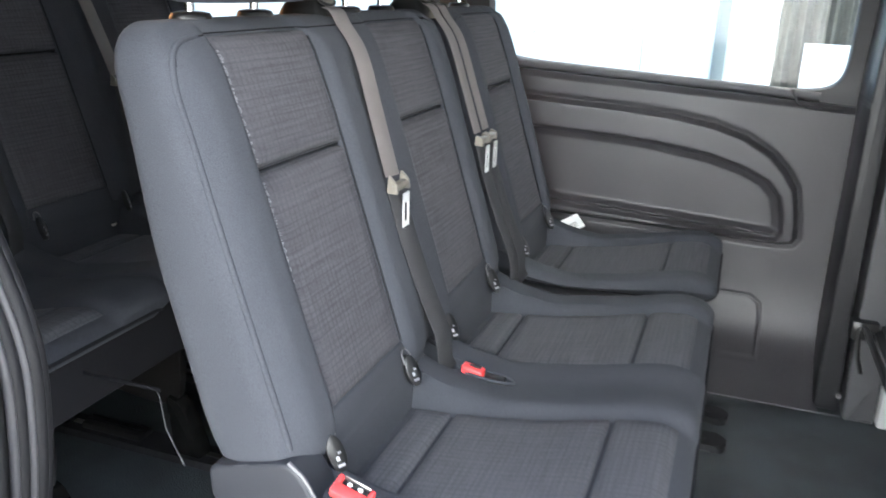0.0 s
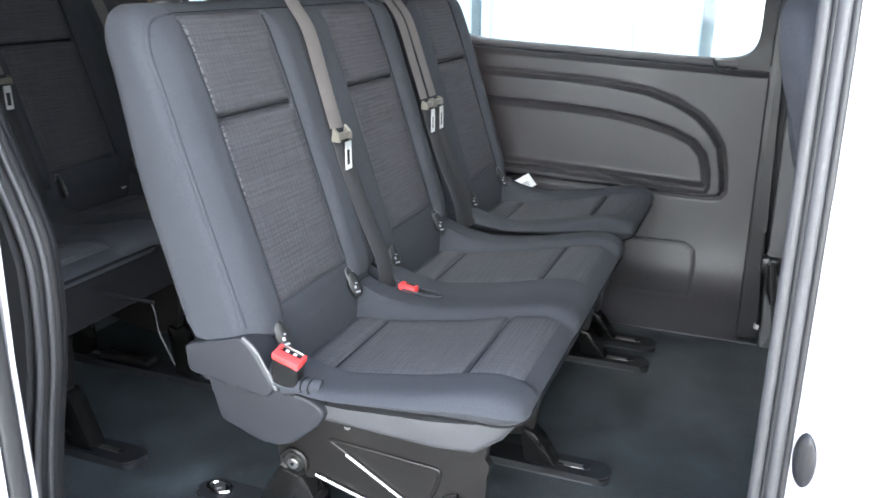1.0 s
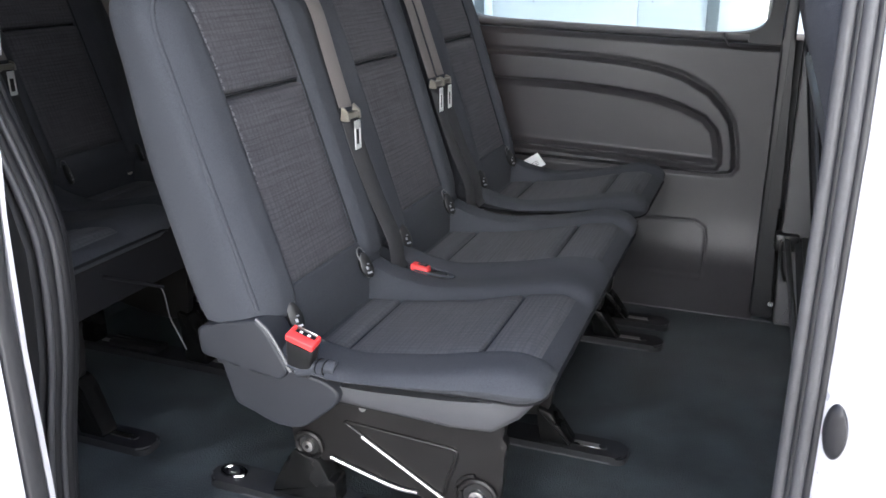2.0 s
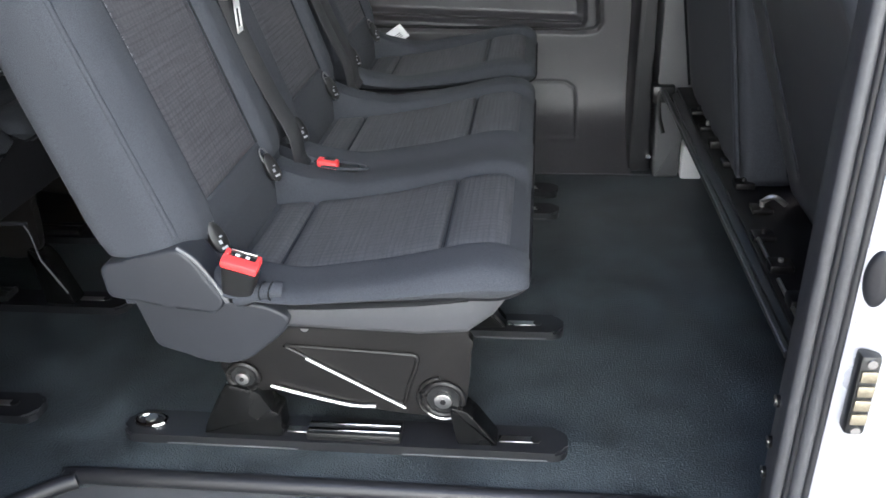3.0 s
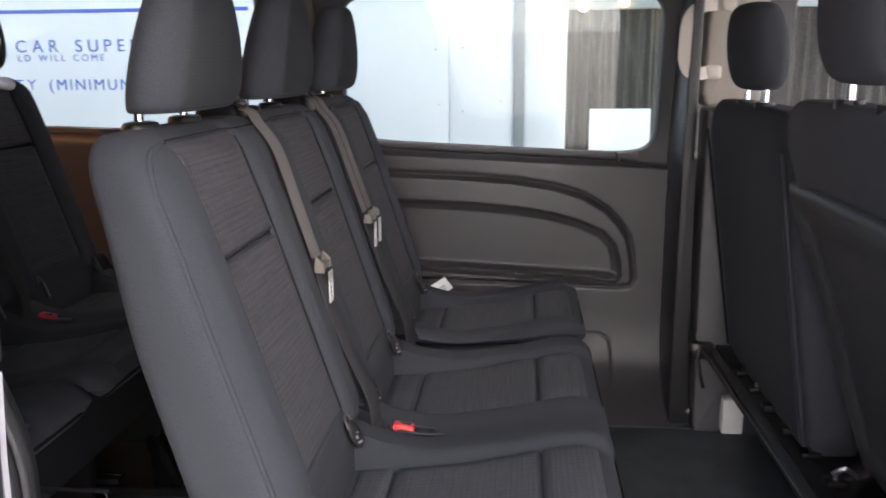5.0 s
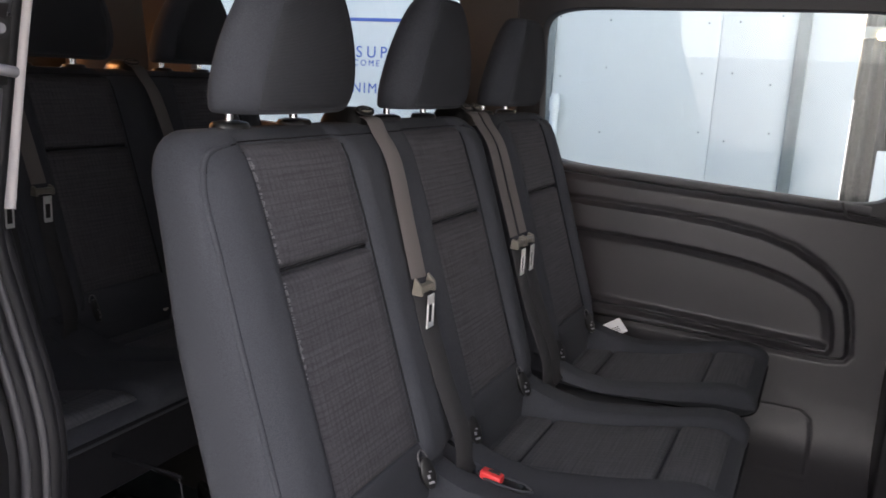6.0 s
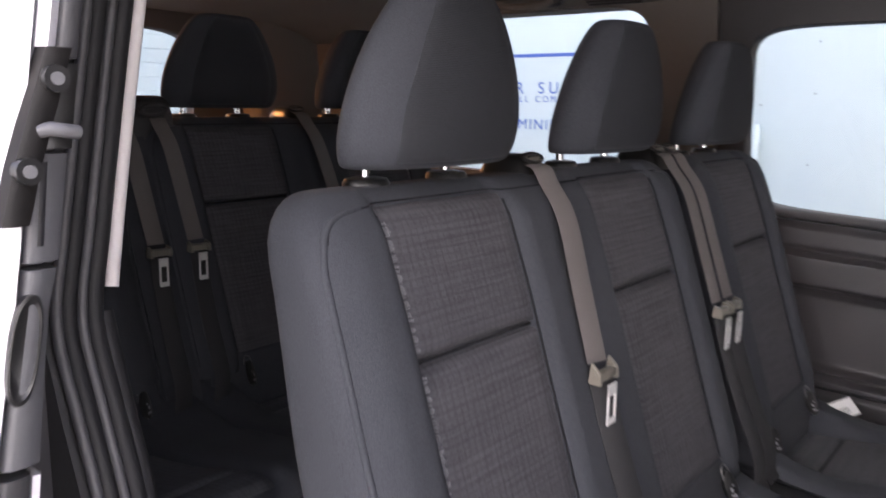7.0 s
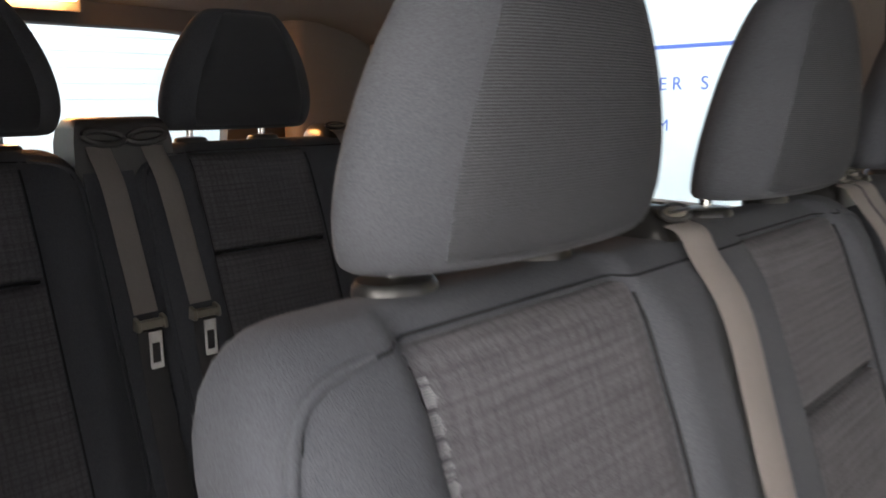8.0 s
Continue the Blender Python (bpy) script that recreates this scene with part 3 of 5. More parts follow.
part("bezel", tube([Vector((-1.05 + 0.115 * sgnpow(math.cos(k * 0.2618), 0.5), 2.245 + 0.026 * sgnpow(math.sin(k * 0.2618), 0.5), 1.385 - 0.012 * sgnpow(math.sin(k * 0.2618), 0.5))) for k in range(24)], 0.007, 8, closed=True), PLASTIC, roof_handle)
part("grip", tube(smooth_line([(-1.14, 2.245, 1.385), (-1.11, 2.24, 1.372), (-1.05, 2.238, 1.368), (-0.99, 2.24, 1.372), (-0.96, 2.245, 1.385)], 5), 0.012, 8), ROOFING, roof_handle)
vent = thing("roof_vent", (-0.78, 2.25, 1.385), "slotted air outlet in the headlining", "vent")
for k in range(4):
    part("slat", block(-0.86, -0.70, 2.225 + k * 0.014, 2.233 + k * 0.014, 1.380 - k * 0.006, 1.40, 0.002, 1), RUBBER, vent)
lamp = thing("roof_lamp", (-1.9, 1.25, 1.36), "lit warm rear roof lamp in the headlining", "lamp")
part("bezel", block(-1.96, -1.84, 1.185, 1.385, 1.363, 1.3745, 0.005), PLASTIC, lamp)
# Added rim, not a seen part: keeps the lamp's glow off the tailgate.
part("shade", block(-1.966, -1.954, 1.18, 1.39, 1.334, 1.366, 0.004), PLASTIC, lamp)
part("lens", block(-1.935, -1.865, 1.205, 1.365, 1.355, 1.3625, 0.003), LAMP, lamp, "glowing orange lens")

# tail: hatch with a window
tail = thing("tailgate", (-2.16, MID, 0.0), "closed tailgate with a large window and dark trim", "tailgate", kind="structure")
turn = Matrix.Rotation(radians(90), 4, "Z")
back_surf = lambda x, z: 2.13 - 0.12 * max(0.0, z - 0.9)
keep = PLACE
PLACE = turn
part("hatch_frame", mouth(0.80, 1.86, 0.92, 0.92, 1.318, 0.50, 2.36, 0.0, 0.0, 1.40, back_surf, 0.05, 6.0), PLASTIC, tail, "dark hatch trim")
part("pane", pane(0.80, 1.86, 0.92, 0.92, 1.318, back_surf, 0.03, 6.0), GLASS, tail, "tailgate glass").visible_shadow = False
PLACE = keep
for y0, y1 in ((0.56, 0.78), (2.02, 2.34)):
    solid("pillar_rear", block(-2.08, -1.98, y0, y1, 0.9, 1.39, 0.03, 3), PILLARTRIM, "grey-brown rear corner pillar trim", "pillar", "structure")

# near side: rear quarter wall, door pillar with its seals, sliding door pushed back
near = thing("wall_near", (-1.3, 0.6, 0.0), "dark side wall behind the door opening", "wall", kind="structure")


def ynear(z):
    return 0.615 + 0.19 * max(0.0, z - 0.86)


def wall_strip(x0, x1, off, depth, zs):
    rings = []
    for z in zs:
        y = ynear(z) + off
        rings.append([(x0, y, z), (x1, y, z), (x1, y - depth, z), (x0, y - depth, z)])
    return loft(rings)


LEVELS = [0.0, 0.1, 0.2, 0.3, 0.4, 0.5, 0.6, 0.68, 0.77, 0.86, 0.95, 1.05, 1.15, 1.25, 1.36]


def bulge(z):
    """How far the pillar swells forward below the window line."""
    return float(np.interp(z, [0, 0.15, 0.3, 0.4, 0.5, 0.6, 0.68, 0.77, 0.86, 0.95, 1.1, 1.36], [-0.03, -0.015, 0.018, 0.042, 0.056, 0.060, 0.042, 0.008, -0.022, -0.029, -0.035, -0.040]))


part("lower_trim", wall_strip(-2.12, -0.555, 0.0, 0.09, [0.0, 0.3, 0.6, 0.885]), TRIM, near)
part("upper_trim", mouth(-1.8, -0.72, 0.93, 0.93, 1.31, -2.12, -0.60, 0.888, 0.888, 1.36, lambda x, z: ynear(z) - 0.08, 0.08, 8.0), PILLARTRIM, near, "grey-brown upper trim")
tagged(part("window_3", pane(-1.8, -0.72, 0.93, 0.93, 1.31, lambda x, z: ynear(z) - 0.08, 0.03, 8.0), GLASS), "faintly tinted near rear side window", "window", "", "structure").visible_shadow = False
rear_post = thing("door_pillar_rear", (-0.5, 0.58, 0.0), "rear door pillar with black rubber seals", "pillar", kind="structure")


def upright_tube(x, dy, r, mat, name, label, zs=LEVELS, n=10):
    pts = smooth_line([(x + bulge(z), ynear(z) + dy, z) for z in zs], 4)
    part(name, tube(pts, r, n), mat, rear_post, label)


part("flange", loft([[(-0.60, ynear(z) + 0.014, z), (-0.535 + bulge(z), ynear(z) + 0.014, z), (-0.535 + bulge(z), ynear(z) - 0.042, z), (-0.60, ynear(z) - 0.042, z)] for z in LEVELS]), PLASTIC, rear_post)
upright_tube(-0.533, 0.024, 0.013, MATTRUB, "inner_edge", "rounded dark trim edge", [z for z in LEVELS if z < 0.9])
upright_tube(-0.524, 0.010, 0.011, MATTRUB, "inner_seal", "black hollow door seal")
# The two grey lips put the seals' highlight streaks into colour.
upright_tube(-0.5185, -0.005, 0.0055, SEALRUB, "seal_lip", "seal lip greyed for the highlight streak")
upright_tube(-0.524, -0.018, 0.010, MATTRUB, "outer_seal", "black hollow door seal")
upright_tube(-0.5195, -0.032, 0.006, SEALRUB, "seal_lip", "seal lip greyed for the highlight streak")
part("pale_edge", tube(smooth_line([(-0.524 + bulge(z), ynear(z) + 0.029, z) for z in (0.888, 0.9, 1.0, 1.1, 1.2, 1.36)], 4), 0.0075, 10), PALE_EDGE_LIT, rear_post, "pale trim edge, whitened for daylight on it")

slide = thing("sliding_door", (-1.0, 0.45, -0.1), "silver sliding door pushed open behind the opening", "door")


def door_out(z):
    return float(np.interp(z, [-0.2, 0.6, 0.727, 0.797, 0.876, 0.945, 0.984, 1.05, 1.118, 1.35], [0.40, 0.42, 0.437, 0.449, 0.464, 0.477, 0.483, 0.489, 0.499, 0.535]))


def door_in(z):
    return float(np.interp(z, [-0.2, 0.6, 0.7, 0.787, 0.87, 0.926, 0.958, 1.045, 1.117, 1.35], [0.455, 0.462, 0.471, 0.481, 0.491, 0.499, 0.508, 0.521, 0.531, 0.572]))


def door_slab(plan, zs):
    """A slab of the door: plan gives x, the share of the way from its outer to its inner side, and an offset."""
    return loft([[(x, door_out(z) + f * (door_in(z) - door_out(z)) + o, z) for x, f, o in plan] for z in zs])


def softened(x, f0, f1, r=0.008):
    """Plan of a trim piece whose front edges are rounded."""
    return [(-1.6, f0, 0), (-1.6, f1, 0), (x - r, f1, 0), (x - r * 0.3, f1, -r * 0.3), (x, f1, -r), (x, f0, r * 0.6), (x - r * 0.3, f0, r * 0.2), (x - r, f0, 0)]


Z_ALL = [-0.2, 0.1, 0.4, 0.6, 0.7, 0.8, 0.87, 0.93, 0.98, 1.05, 1.12, 1.2, 1.35]
part("skin", door_slab([(-1.62, 0, -0.034), (-0.43, 0, -0.034), (-0.395, 0, -0.028), (-0.378, 0, -0.016), (-0.372, 0, -0.004), (-0.378, 0, 0.0), (-1.62, 0, 0.0)], Z_ALL), SILVER, slide)
part("inner_panel", door_slab([(-1.6, 0.02, 0), (-1.6, 0.9, 0), (-0.392, 0.9, 0), (-0.392, 0.02, 0)], Z_ALL), PLASTIC, slide, "dark inner door panel")
part("lower_trim", door_slab(softened(-0.370, 0.03, 0.78), [-0.15, 0.1, 0.4, 0.6, 0.7, 0.788]), PLASTIC, slide, "black lower door trim")
part("edge_strip", door_slab([(-0.40, 0.80, 0), (-0.40, 1.02, 0), (-0.376, 1.02, 0), (-0.372, 0.96, 0), (-0.374, 0.80, 0)], [-0.15, 0.2, 0.5, 0.7, 0.785]), SILVER, slide, "silver painted door edge")
pull = part("pull_trim", door_slab(softened(-0.368, 0.03, 1.0, 0.010), [0.797, 0.83, 0.86, 0.89, 0.92, 0.955]), SKIRT, slide, "dark moulded trim round the pull")
rings = []
for d, q in ((-0.004, 1.0), (0.0015, 1.0), (0.0022, 0.9), (-0.001, 0.78)):
    ring = []
    for k in range(28):
        a = 6.2832 * k / 28
        z = 0.893 + 0.044 * q * sgnpow(math.sin(a), 0.8)
        ring.append((-0.368 + d, door_out(z) + 0.0055 + 0.0125 * q * sgnpow(math.cos(a), 0.8), z))
    rings.append(ring)
part("pull_recess", loft(rings), BLACK, pull, "oval gloss black pull recess")
mid = part("middle_trim", door_slab(softened(-0.369, 0.0, 1.0, 0.007), [0.961, 0.98, 1.0, 1.02, 1.046]), SKIRT, slide, "dark moulded middle trim")
part("groove", door_slab([(-0.380, 0.22, 0), (-0.380, 0.44, 0), (-0.3684, 0.42, 0), (-0.3676, 0.33, 0), (-0.3684, 0.24, 0)], [0.974, 0.98, 1.0, 1.02, 1.036, 1.040]), RUBBER, mid, "dark moulded groove")
part("latch_case", door_slab(softened(-0.364, 0.2, 1.02, 0.006), [1.050, 1.06, 1.09, 1.113, 1.116]), BLACK, slide, "black latch case")
part("upper_trim", door_slab(softened(-0.368, 0.50, 1.05, 0.006), [1.120, 1.16, 1.22, 1.34]), PLASTIC, slide, "dark upper door trim")
part("upper_edge", door_slab([(-0.40, 0.02, 0), (-0.40, 0.50, 0), (-0.374, 0.49, 0), (-0.370, 0.25, 0), (-0.376, 0.03, 0)], [1.118, 1.16, 1.22, 1.34]), SILVER, slide, "silver painted door edge")
bracket = part("latch_bracket", loft([[(x, y + o, z) for x, o in ((-0.375, -0.012), (-0.375, 0.013), (-0.362, 0.011), (-0.359, 0.0), (-0.362, -0.010))] for y, z in ((0.470, 0.992), (0.474, 1.005), (0.482, 1.035), (0.494, 1.07), (0.506, 1.106), (0.511, 1.122), (0.513, 1.128))]), STEEL, slide, "dark slanted latch bracket")
for y, z in ((0.507, 1.104), (0.481, 1.034)):
    part("boss", tube([(-0.365, y, z), (-0.354, y, z)], 0.0105, 14), BLACK, bracket)
    part("bolt", tube([(-0.356, y, z), (-0.3515, y - 0.001, z)], 0.0052, 12), GREYTRIM, bracket, "dull grey bolt")
part("guide_pin", tube([(-0.362, 0.494, 1.064), (-0.356, 0.500, 1.066), (-0.352, 0.512, 1.064), (-0.353, 0.520, 1.063)], 0.0056, 12), GREYTRIM, slide, "dull grey guide pin")

# front door post beside the camera's way in
front = thing("door_pillar_front", (0.68, 0.58, -0.2), "silver door pillar with grey seals and a rubber buffer", "pillar", kind="structure")


def upright_profile(pts, z0=-0.2, z1=1.42):
    rings = []
    for z in np.linspace(z0, z1, 9):
        dy = 0.13 * max(0.0, z - 0.86)
        rings.append([(x, y + dy, z) for x, y in pts])
    return loft(rings)


part("inner_trim", upright_profile([(0.637, 0.627), (0.640, 0.66), (0.647, 0.70), (0.662, 0.718), (0.70, 0.722), (0.82, 0.722), (0.82, 0.646), (0.66, 0.627)]), PLASTIC, front, "dark inner post trim")
part("seal_base", upright_profile([(0.640, 0.622), (0.70, 0.638), (0.72, 0.610), (0.675, 0.602), (0.655, 0.603)]), SEALRUB, front)
for x, y, r, m in ((0.638, 0.616, 0.0085, SEALRUB), (0.647, 0.607, 0.0045, RUBBER), (0.655, 0.599, 0.008, SEALRUB), (0.665, 0.594, 0.0045, RUBBER)):
    pts = [(x, y + 0.13 * max(0.0, z - 0.86), z) for z in np.linspace(-0.2, 1.42, 12)]
    part("door_seal", tube(pts, r, 10), m, front, "hollow rubber door seal")
body = part("body_panel", upright_profile([(0.668, 0.598), (0.668, 0.590), (0.671, 0.587), (0.677, 0.584), (0.69, 0.576), (0.705, 0.569), (0.72, 0.565), (0.90, 0.560), (0.90, 0.64), (0.73, 0.607)]), SILVER, front, "silver painted body metal")
buf = []
for d, r in ((-0.006, 0.0185), (0.004, 0.0185), (0.008, 0.016), (0.010, 0.011), (0.0105, 0.0)):
    buf.append([(0.681 + 0.65 * r * math.cos(k * 0.2618), 0.583 - d - 0.35 * r * math.cos(k * 0.2618), 0.525 + 1.85 * r * math.sin(k * 0.2618)) for k in range(24)])
part("buffer", loft(buf), RUBBER, body, "oval black rubber buffer")
pad = part("contact_block", block(0.677, 0.701, 0.562, 0.584, 0.325, 0.437, 0.006), BLACK, body, "black contact block")
for k in range(4):
    part("contact", block(0.680, 0.698, 0.559, 0.563, 0.343 + k * 0.020, 0.358 + k * 0.020, 0.0015), BRASS, pad, "tan contact strip")
for z in (0.334, 0.428):
    part("contact_screw", disc(0.689, 0.5595, 0.563, z, 0.0055, 10), BRIGHT, pad)
for z in (0.15, 0.205, 0.275):
    part("trim_screw", tube([(0.648, 0.685, z), (0.639, 0.685, z)], 0.009, 12), STEEL, front, "small dark trim screw")
    part("screw_slot", tube([(0.6392, 0.685, z), (0.6375, 0.685, z)], 0.004, 8), CHROME, front, "bright screw centre")

# cab shell that closes the front
for y0, y1, nm in ((2.26, 2.34, "cab_wall_far"), (0.58, 0.66, "cab_wall_near")):
    ys = (y0 + y1) / 2
    c = thing(nm, (1.2, ys, 0.0), "dark cab side with a door window", "wall", kind="structure")
    x0 = 0.81 if y0 > 1 else 0.905
    part("side_panel", mouth(x0 + 0.1, 1.62, 0.80, 0.80, 1.30, x0, 1.75, -0.2, -0.2, 1.36, lambda x, z: y0, 0.07, 8.0), PLASTIC, c)
dash = thing("cab_front", (1.72, MID, 0.0), "dark cab front below an open windscreen area", "wall", kind="structure")
part("bulkhead", block(1.68, 1.76, 0.58, 2.36, -0.3, 0.72, 0.01), PLASTIC, dash)
part("dash_top", block(1.35, 1.68, 0.66, 2.26, 0.62, 0.72, 0.04, 3), PLASTIC, dash)

# ---- seats ----
TOP = 0.992


def xf(z):
    """Front face of a reclined backrest."""
    return -0.158 - 0.32 * (z - 0.42) - 0.05 * max(0.0, z - 0.85)


def xb(z):
    return -0.312 - 0.27 * (z - 0.42) + 0.028 * step(0.66, 0.96, z)


BACK_R, BACK_RD = 0.075, 0.05


def back_section(z, hw, z0=0.438):
    """Half width, middle and half depth of a backrest at height z."""
    q = max(0.0, z - (TOP - BACK_R))
    k = BACK_R - math.sqrt(max(0.0, BACK_R ** 2 - q * q))
    q = max(0.0, z - (TOP - BACK_RD))
    kd = BACK_RD - math.sqrt(max(0.0, BACK_RD ** 2 - q * q))
    if z < z0 + 0.03:
        kd += 0.02 * (1 - (z - z0) / 0.03)
    a, b = xb(z) + kd * 0.5, xf(z) - kd * 0.6
    return hw - k * 0.8, (a + b) / 2, (b - a) / 2


def bolster(y, z, span):
    """Relief of a backrest's face: raised bolsters beside each sunk field, a shallow valley between two places."""
    y0, y1, centres = span
    d = min(abs(y - c) for c in centres)
    e = min(y - y0, y1 - y)
    h = 0.014 * step(0.118, 0.15, d) * step(0.0, 0.061, e) * (1 - step(0.93, TOP, z)) - 0.016 * (1 - step(0.117, 0.131, d))
    for p, q in zip(centres, centres[1:]):
        h -= 0.010 * (1 - step(0.0, 0.05, abs(y - (p + q) / 2))) * (1 - step(0.90, 0.98, z))
    return h


def back_edge(u, half):
    """How full a backrest is at the share u of its half width: square in the middle, rounded at its ends."""
    return (1 - min(0.99999, abs(u)) ** (34.0 * half)) ** 0.2


def front_x(y, z, span):
    """The front face of a backrest at y."""
    half, m = (span[1] - span[0]) / 2, (span[0] + span[1]) / 2
    w, xm, hd = back_section(z, half)
    v = back_edge((y - m) / w, half)
    return xm + hd * v + bolster(y, z, span) * min(1, v * 1.5)


def backrest(span, z0=0.438):
    half, m = (span[1] - span[0]) / 2, (span[0] + span[1]) / 2
    ends = [0.9997, 0.998, 0.994, 0.987, 0.978, 0.966]
    us = [-1.0] + [-e for e in ends] + list(np.linspace(-0.952, 0.952, round(half / 0.0036))) + ends[::-1] + [1.0]
    rings = []
    zs = [z0, z0 + 0.004, z0 + 0.02] + list(np.linspace(z0 + 0.05, TOP - BACK_R, 22)) + [TOP - BACK_R + BACK_R * math.sin(a) for a in (0.3, 0.6, 0.85, 1.05, 1.25, 1.4, 1.5)]
    for z in zs:
        w, xm, hd = back_section(z, half, z0)
        ring = []
        for u in us:
            v = back_edge(u, half)
            ring.append((xm + hd * v + bolster(m + w * u, z, span) * min(1, v * 1.5), m + w * u, z))
        for u in us[-2:0:-1]:
            ring.append((xm - hd * back_edge(u, half), m + w * u, z))
        rings.append(ring)
    return loft(rings)


def pillow(surface, u0, u1, v0, v1, nu=16, nv=20, rise=0.015, sink=0.004, rim=0.020):
    """An upholstered field on a surface(u, v, height); its rim dives under the surface."""
    us = [u0, u0 + 0.002] + list(np.linspace(u0 + rim * 0.4, u1 - rim * 0.4, nu)) + [u1 - 0.002, u1]
    vs = [v0, v0 + 0.002] + list(np.linspace(v0 + rim * 0.4, v1 - rim * 0.4, nv)) + [v1 - 0.002, v1]
    bm = bmesh.new()
    rows = []
    for v in vs:
        row = []
        for u in us:
            row.append(bm.verts.new(surface(u, v, plump(min(u - u0, u1 - u, v - v0, v1 - v), rise, sink, rim))))
        rows.append(row)
    for a, b in zip(rows, rows[1:]):
        for j in range(len(us) - 1):
            bm.faces.new((a[j], a[j + 1], b[j + 1], b[j]))
    # closed below
    bm.faces.new(rows[0])
    bm.faces.new(rows[-1])
    bm.faces.new([r[0] for r in rows])
    bm.faces.new([r[-1] for r in rows])
    return bm


def headrest(seat, cy, up=0.0):
    """A padded headrest on two posts. Its front is ribbed, its sides and back are plain."""
    z0, z1 = 1.014 + up, 1.225 + up
    half = lambda z: 0.163 * (1 - 0.56 * max(0.0, (z - z0 - 0.03) / (z1 - z0)) ** 1.6)
    rings = []
    n = 22
    for i in range(n + 1):
        t = i / n
        z = z0 + (z1 - z0) * (1 - math.cos(t * 3.1416)) / 2
        e = math.sin(t * 3.1416)
        k = max(0.04, e) ** 0.36
        w = half(z) * (0.72 + 0.28 * k) if t < 0.5 else half(z) * (0.45 + 0.55 * k)
        full = 0.070 * (1 - 0.50 * t)
        d = full * (0.45 + 0.55 * k)
        xm = -0.314 - full + 0.006 * math.sin(3.1416 * t)
        ring = []
        for q in range(48):
            a = 6.2832 * q / 48
            u, v = sgnpow(math.cos(a), 2 / 2.45), sgnpow(math.sin(a), 2 / 2.05)
            ring.append((xm + d * v, cy + w * u, z))
        rings.append(ring)
    h = part("headrest", loft(rings), FABRIC, seat, "plain dark headrest with a ribbed front")
    front = []
    for i in range(2, n - 1):
        row = []
        for q in range(13):
            c = rings[i]
            half_span = 6.6 - 2.2 * (i / n) ** 1.5
            t = 12 - half_span + 2 * half_span * q / 12.0
            j, fr = int(t), t - int(t)
            p = Vector(c[j]).lerp(Vector(c[j + 1]), fr)
            edge = min(q, 12 - q, i - 2, n - 2 - i)
            row.append(p + Vector((0.0016 if edge > 0 else -0.0022, 0, 0)))
        front.append(row)
    bm = loft(front, closed=False)
    bmesh.ops.solidify(bm, geom=list(bm.faces), thickness=-0.002)
    # Real ribs, with the front's light carried by the paler colour.
    part("front_panel", bm, RIBBED_LIT, h, "horizontally ribbed headrest front, paled for light")
    for s in (-1, 1):
        y = cy + s * 0.079
        part("post", upright(-0.415, y, 0.975, z0 + 0.03, 0.0068, 14), CHROME, h, "polished metal headrest post")
        col = []
        for z, r in ((TOP - 0.014, 0.026), (TOP + 0.002, 0.026), (TOP + 0.007, 0.023), (TOP + 0.009, 0.014), (TOP + 0.009, 0.008)):
            col.append([(-0.413 + r * math.cos(k * 0.2618), y + 1.25 * r * math.sin(k * 0.2618), z) for k in range(24)])
        part("collar", loft(col), BLACK, h, "black post collar")


CUSH0, CUSH1 = -0.205, 0.310
RUN = np.linspace(-0.26, 0.36, 311)


def eased(xs, zs):
    """A soft curve through the points, as a table over RUN."""
    z = np.interp(RUN, xs, zs)
    for _ in range(3):
        z = np.convolve(np.pad(z, 8, mode="edge"), np.ones(17) / 17, mode="valid")
    return z


DISH = eased([-0.21, -0.155, -0.08, -0.03, 0.076, 0.19, 0.26, 0.32], [0.355, 0.357, 0.364, 0.369, 0.386, 0.415, 0.425, 0.424])
WING = eased([-0.23, -0.19, -0.12, -0.03, 0.117, 0.23, 0.32], [0.442, 0.430, 0.399, 0.382, 0.405, 0.432, 0.431])


def dish(x):
    return float(np.interp(x, RUN, DISH))


def wing(x):
    return float(np.interp(x, RUN, WING))


def cushion_top(x, y, centres):
    """The height of a bench cushion: dished in the middle of each place, with wings that rise to the backrest."""
    d = min(abs(y - c) for c in centres)
    z = dish(x) - 0.010 + (wing(x) - dish(x) + 0.010) * step(0.124, 0.158, d)
    for a, b in zip(centres, centres[1:]):
        g = abs(y - (a + b) / 2)
        z -= 0.005 * (1 - step(0.0, 0.06, g)) + 0.045 * (1 - step(0.008, 0.02, g)) * (1 - step(-0.145, -0.10, x))
    return z


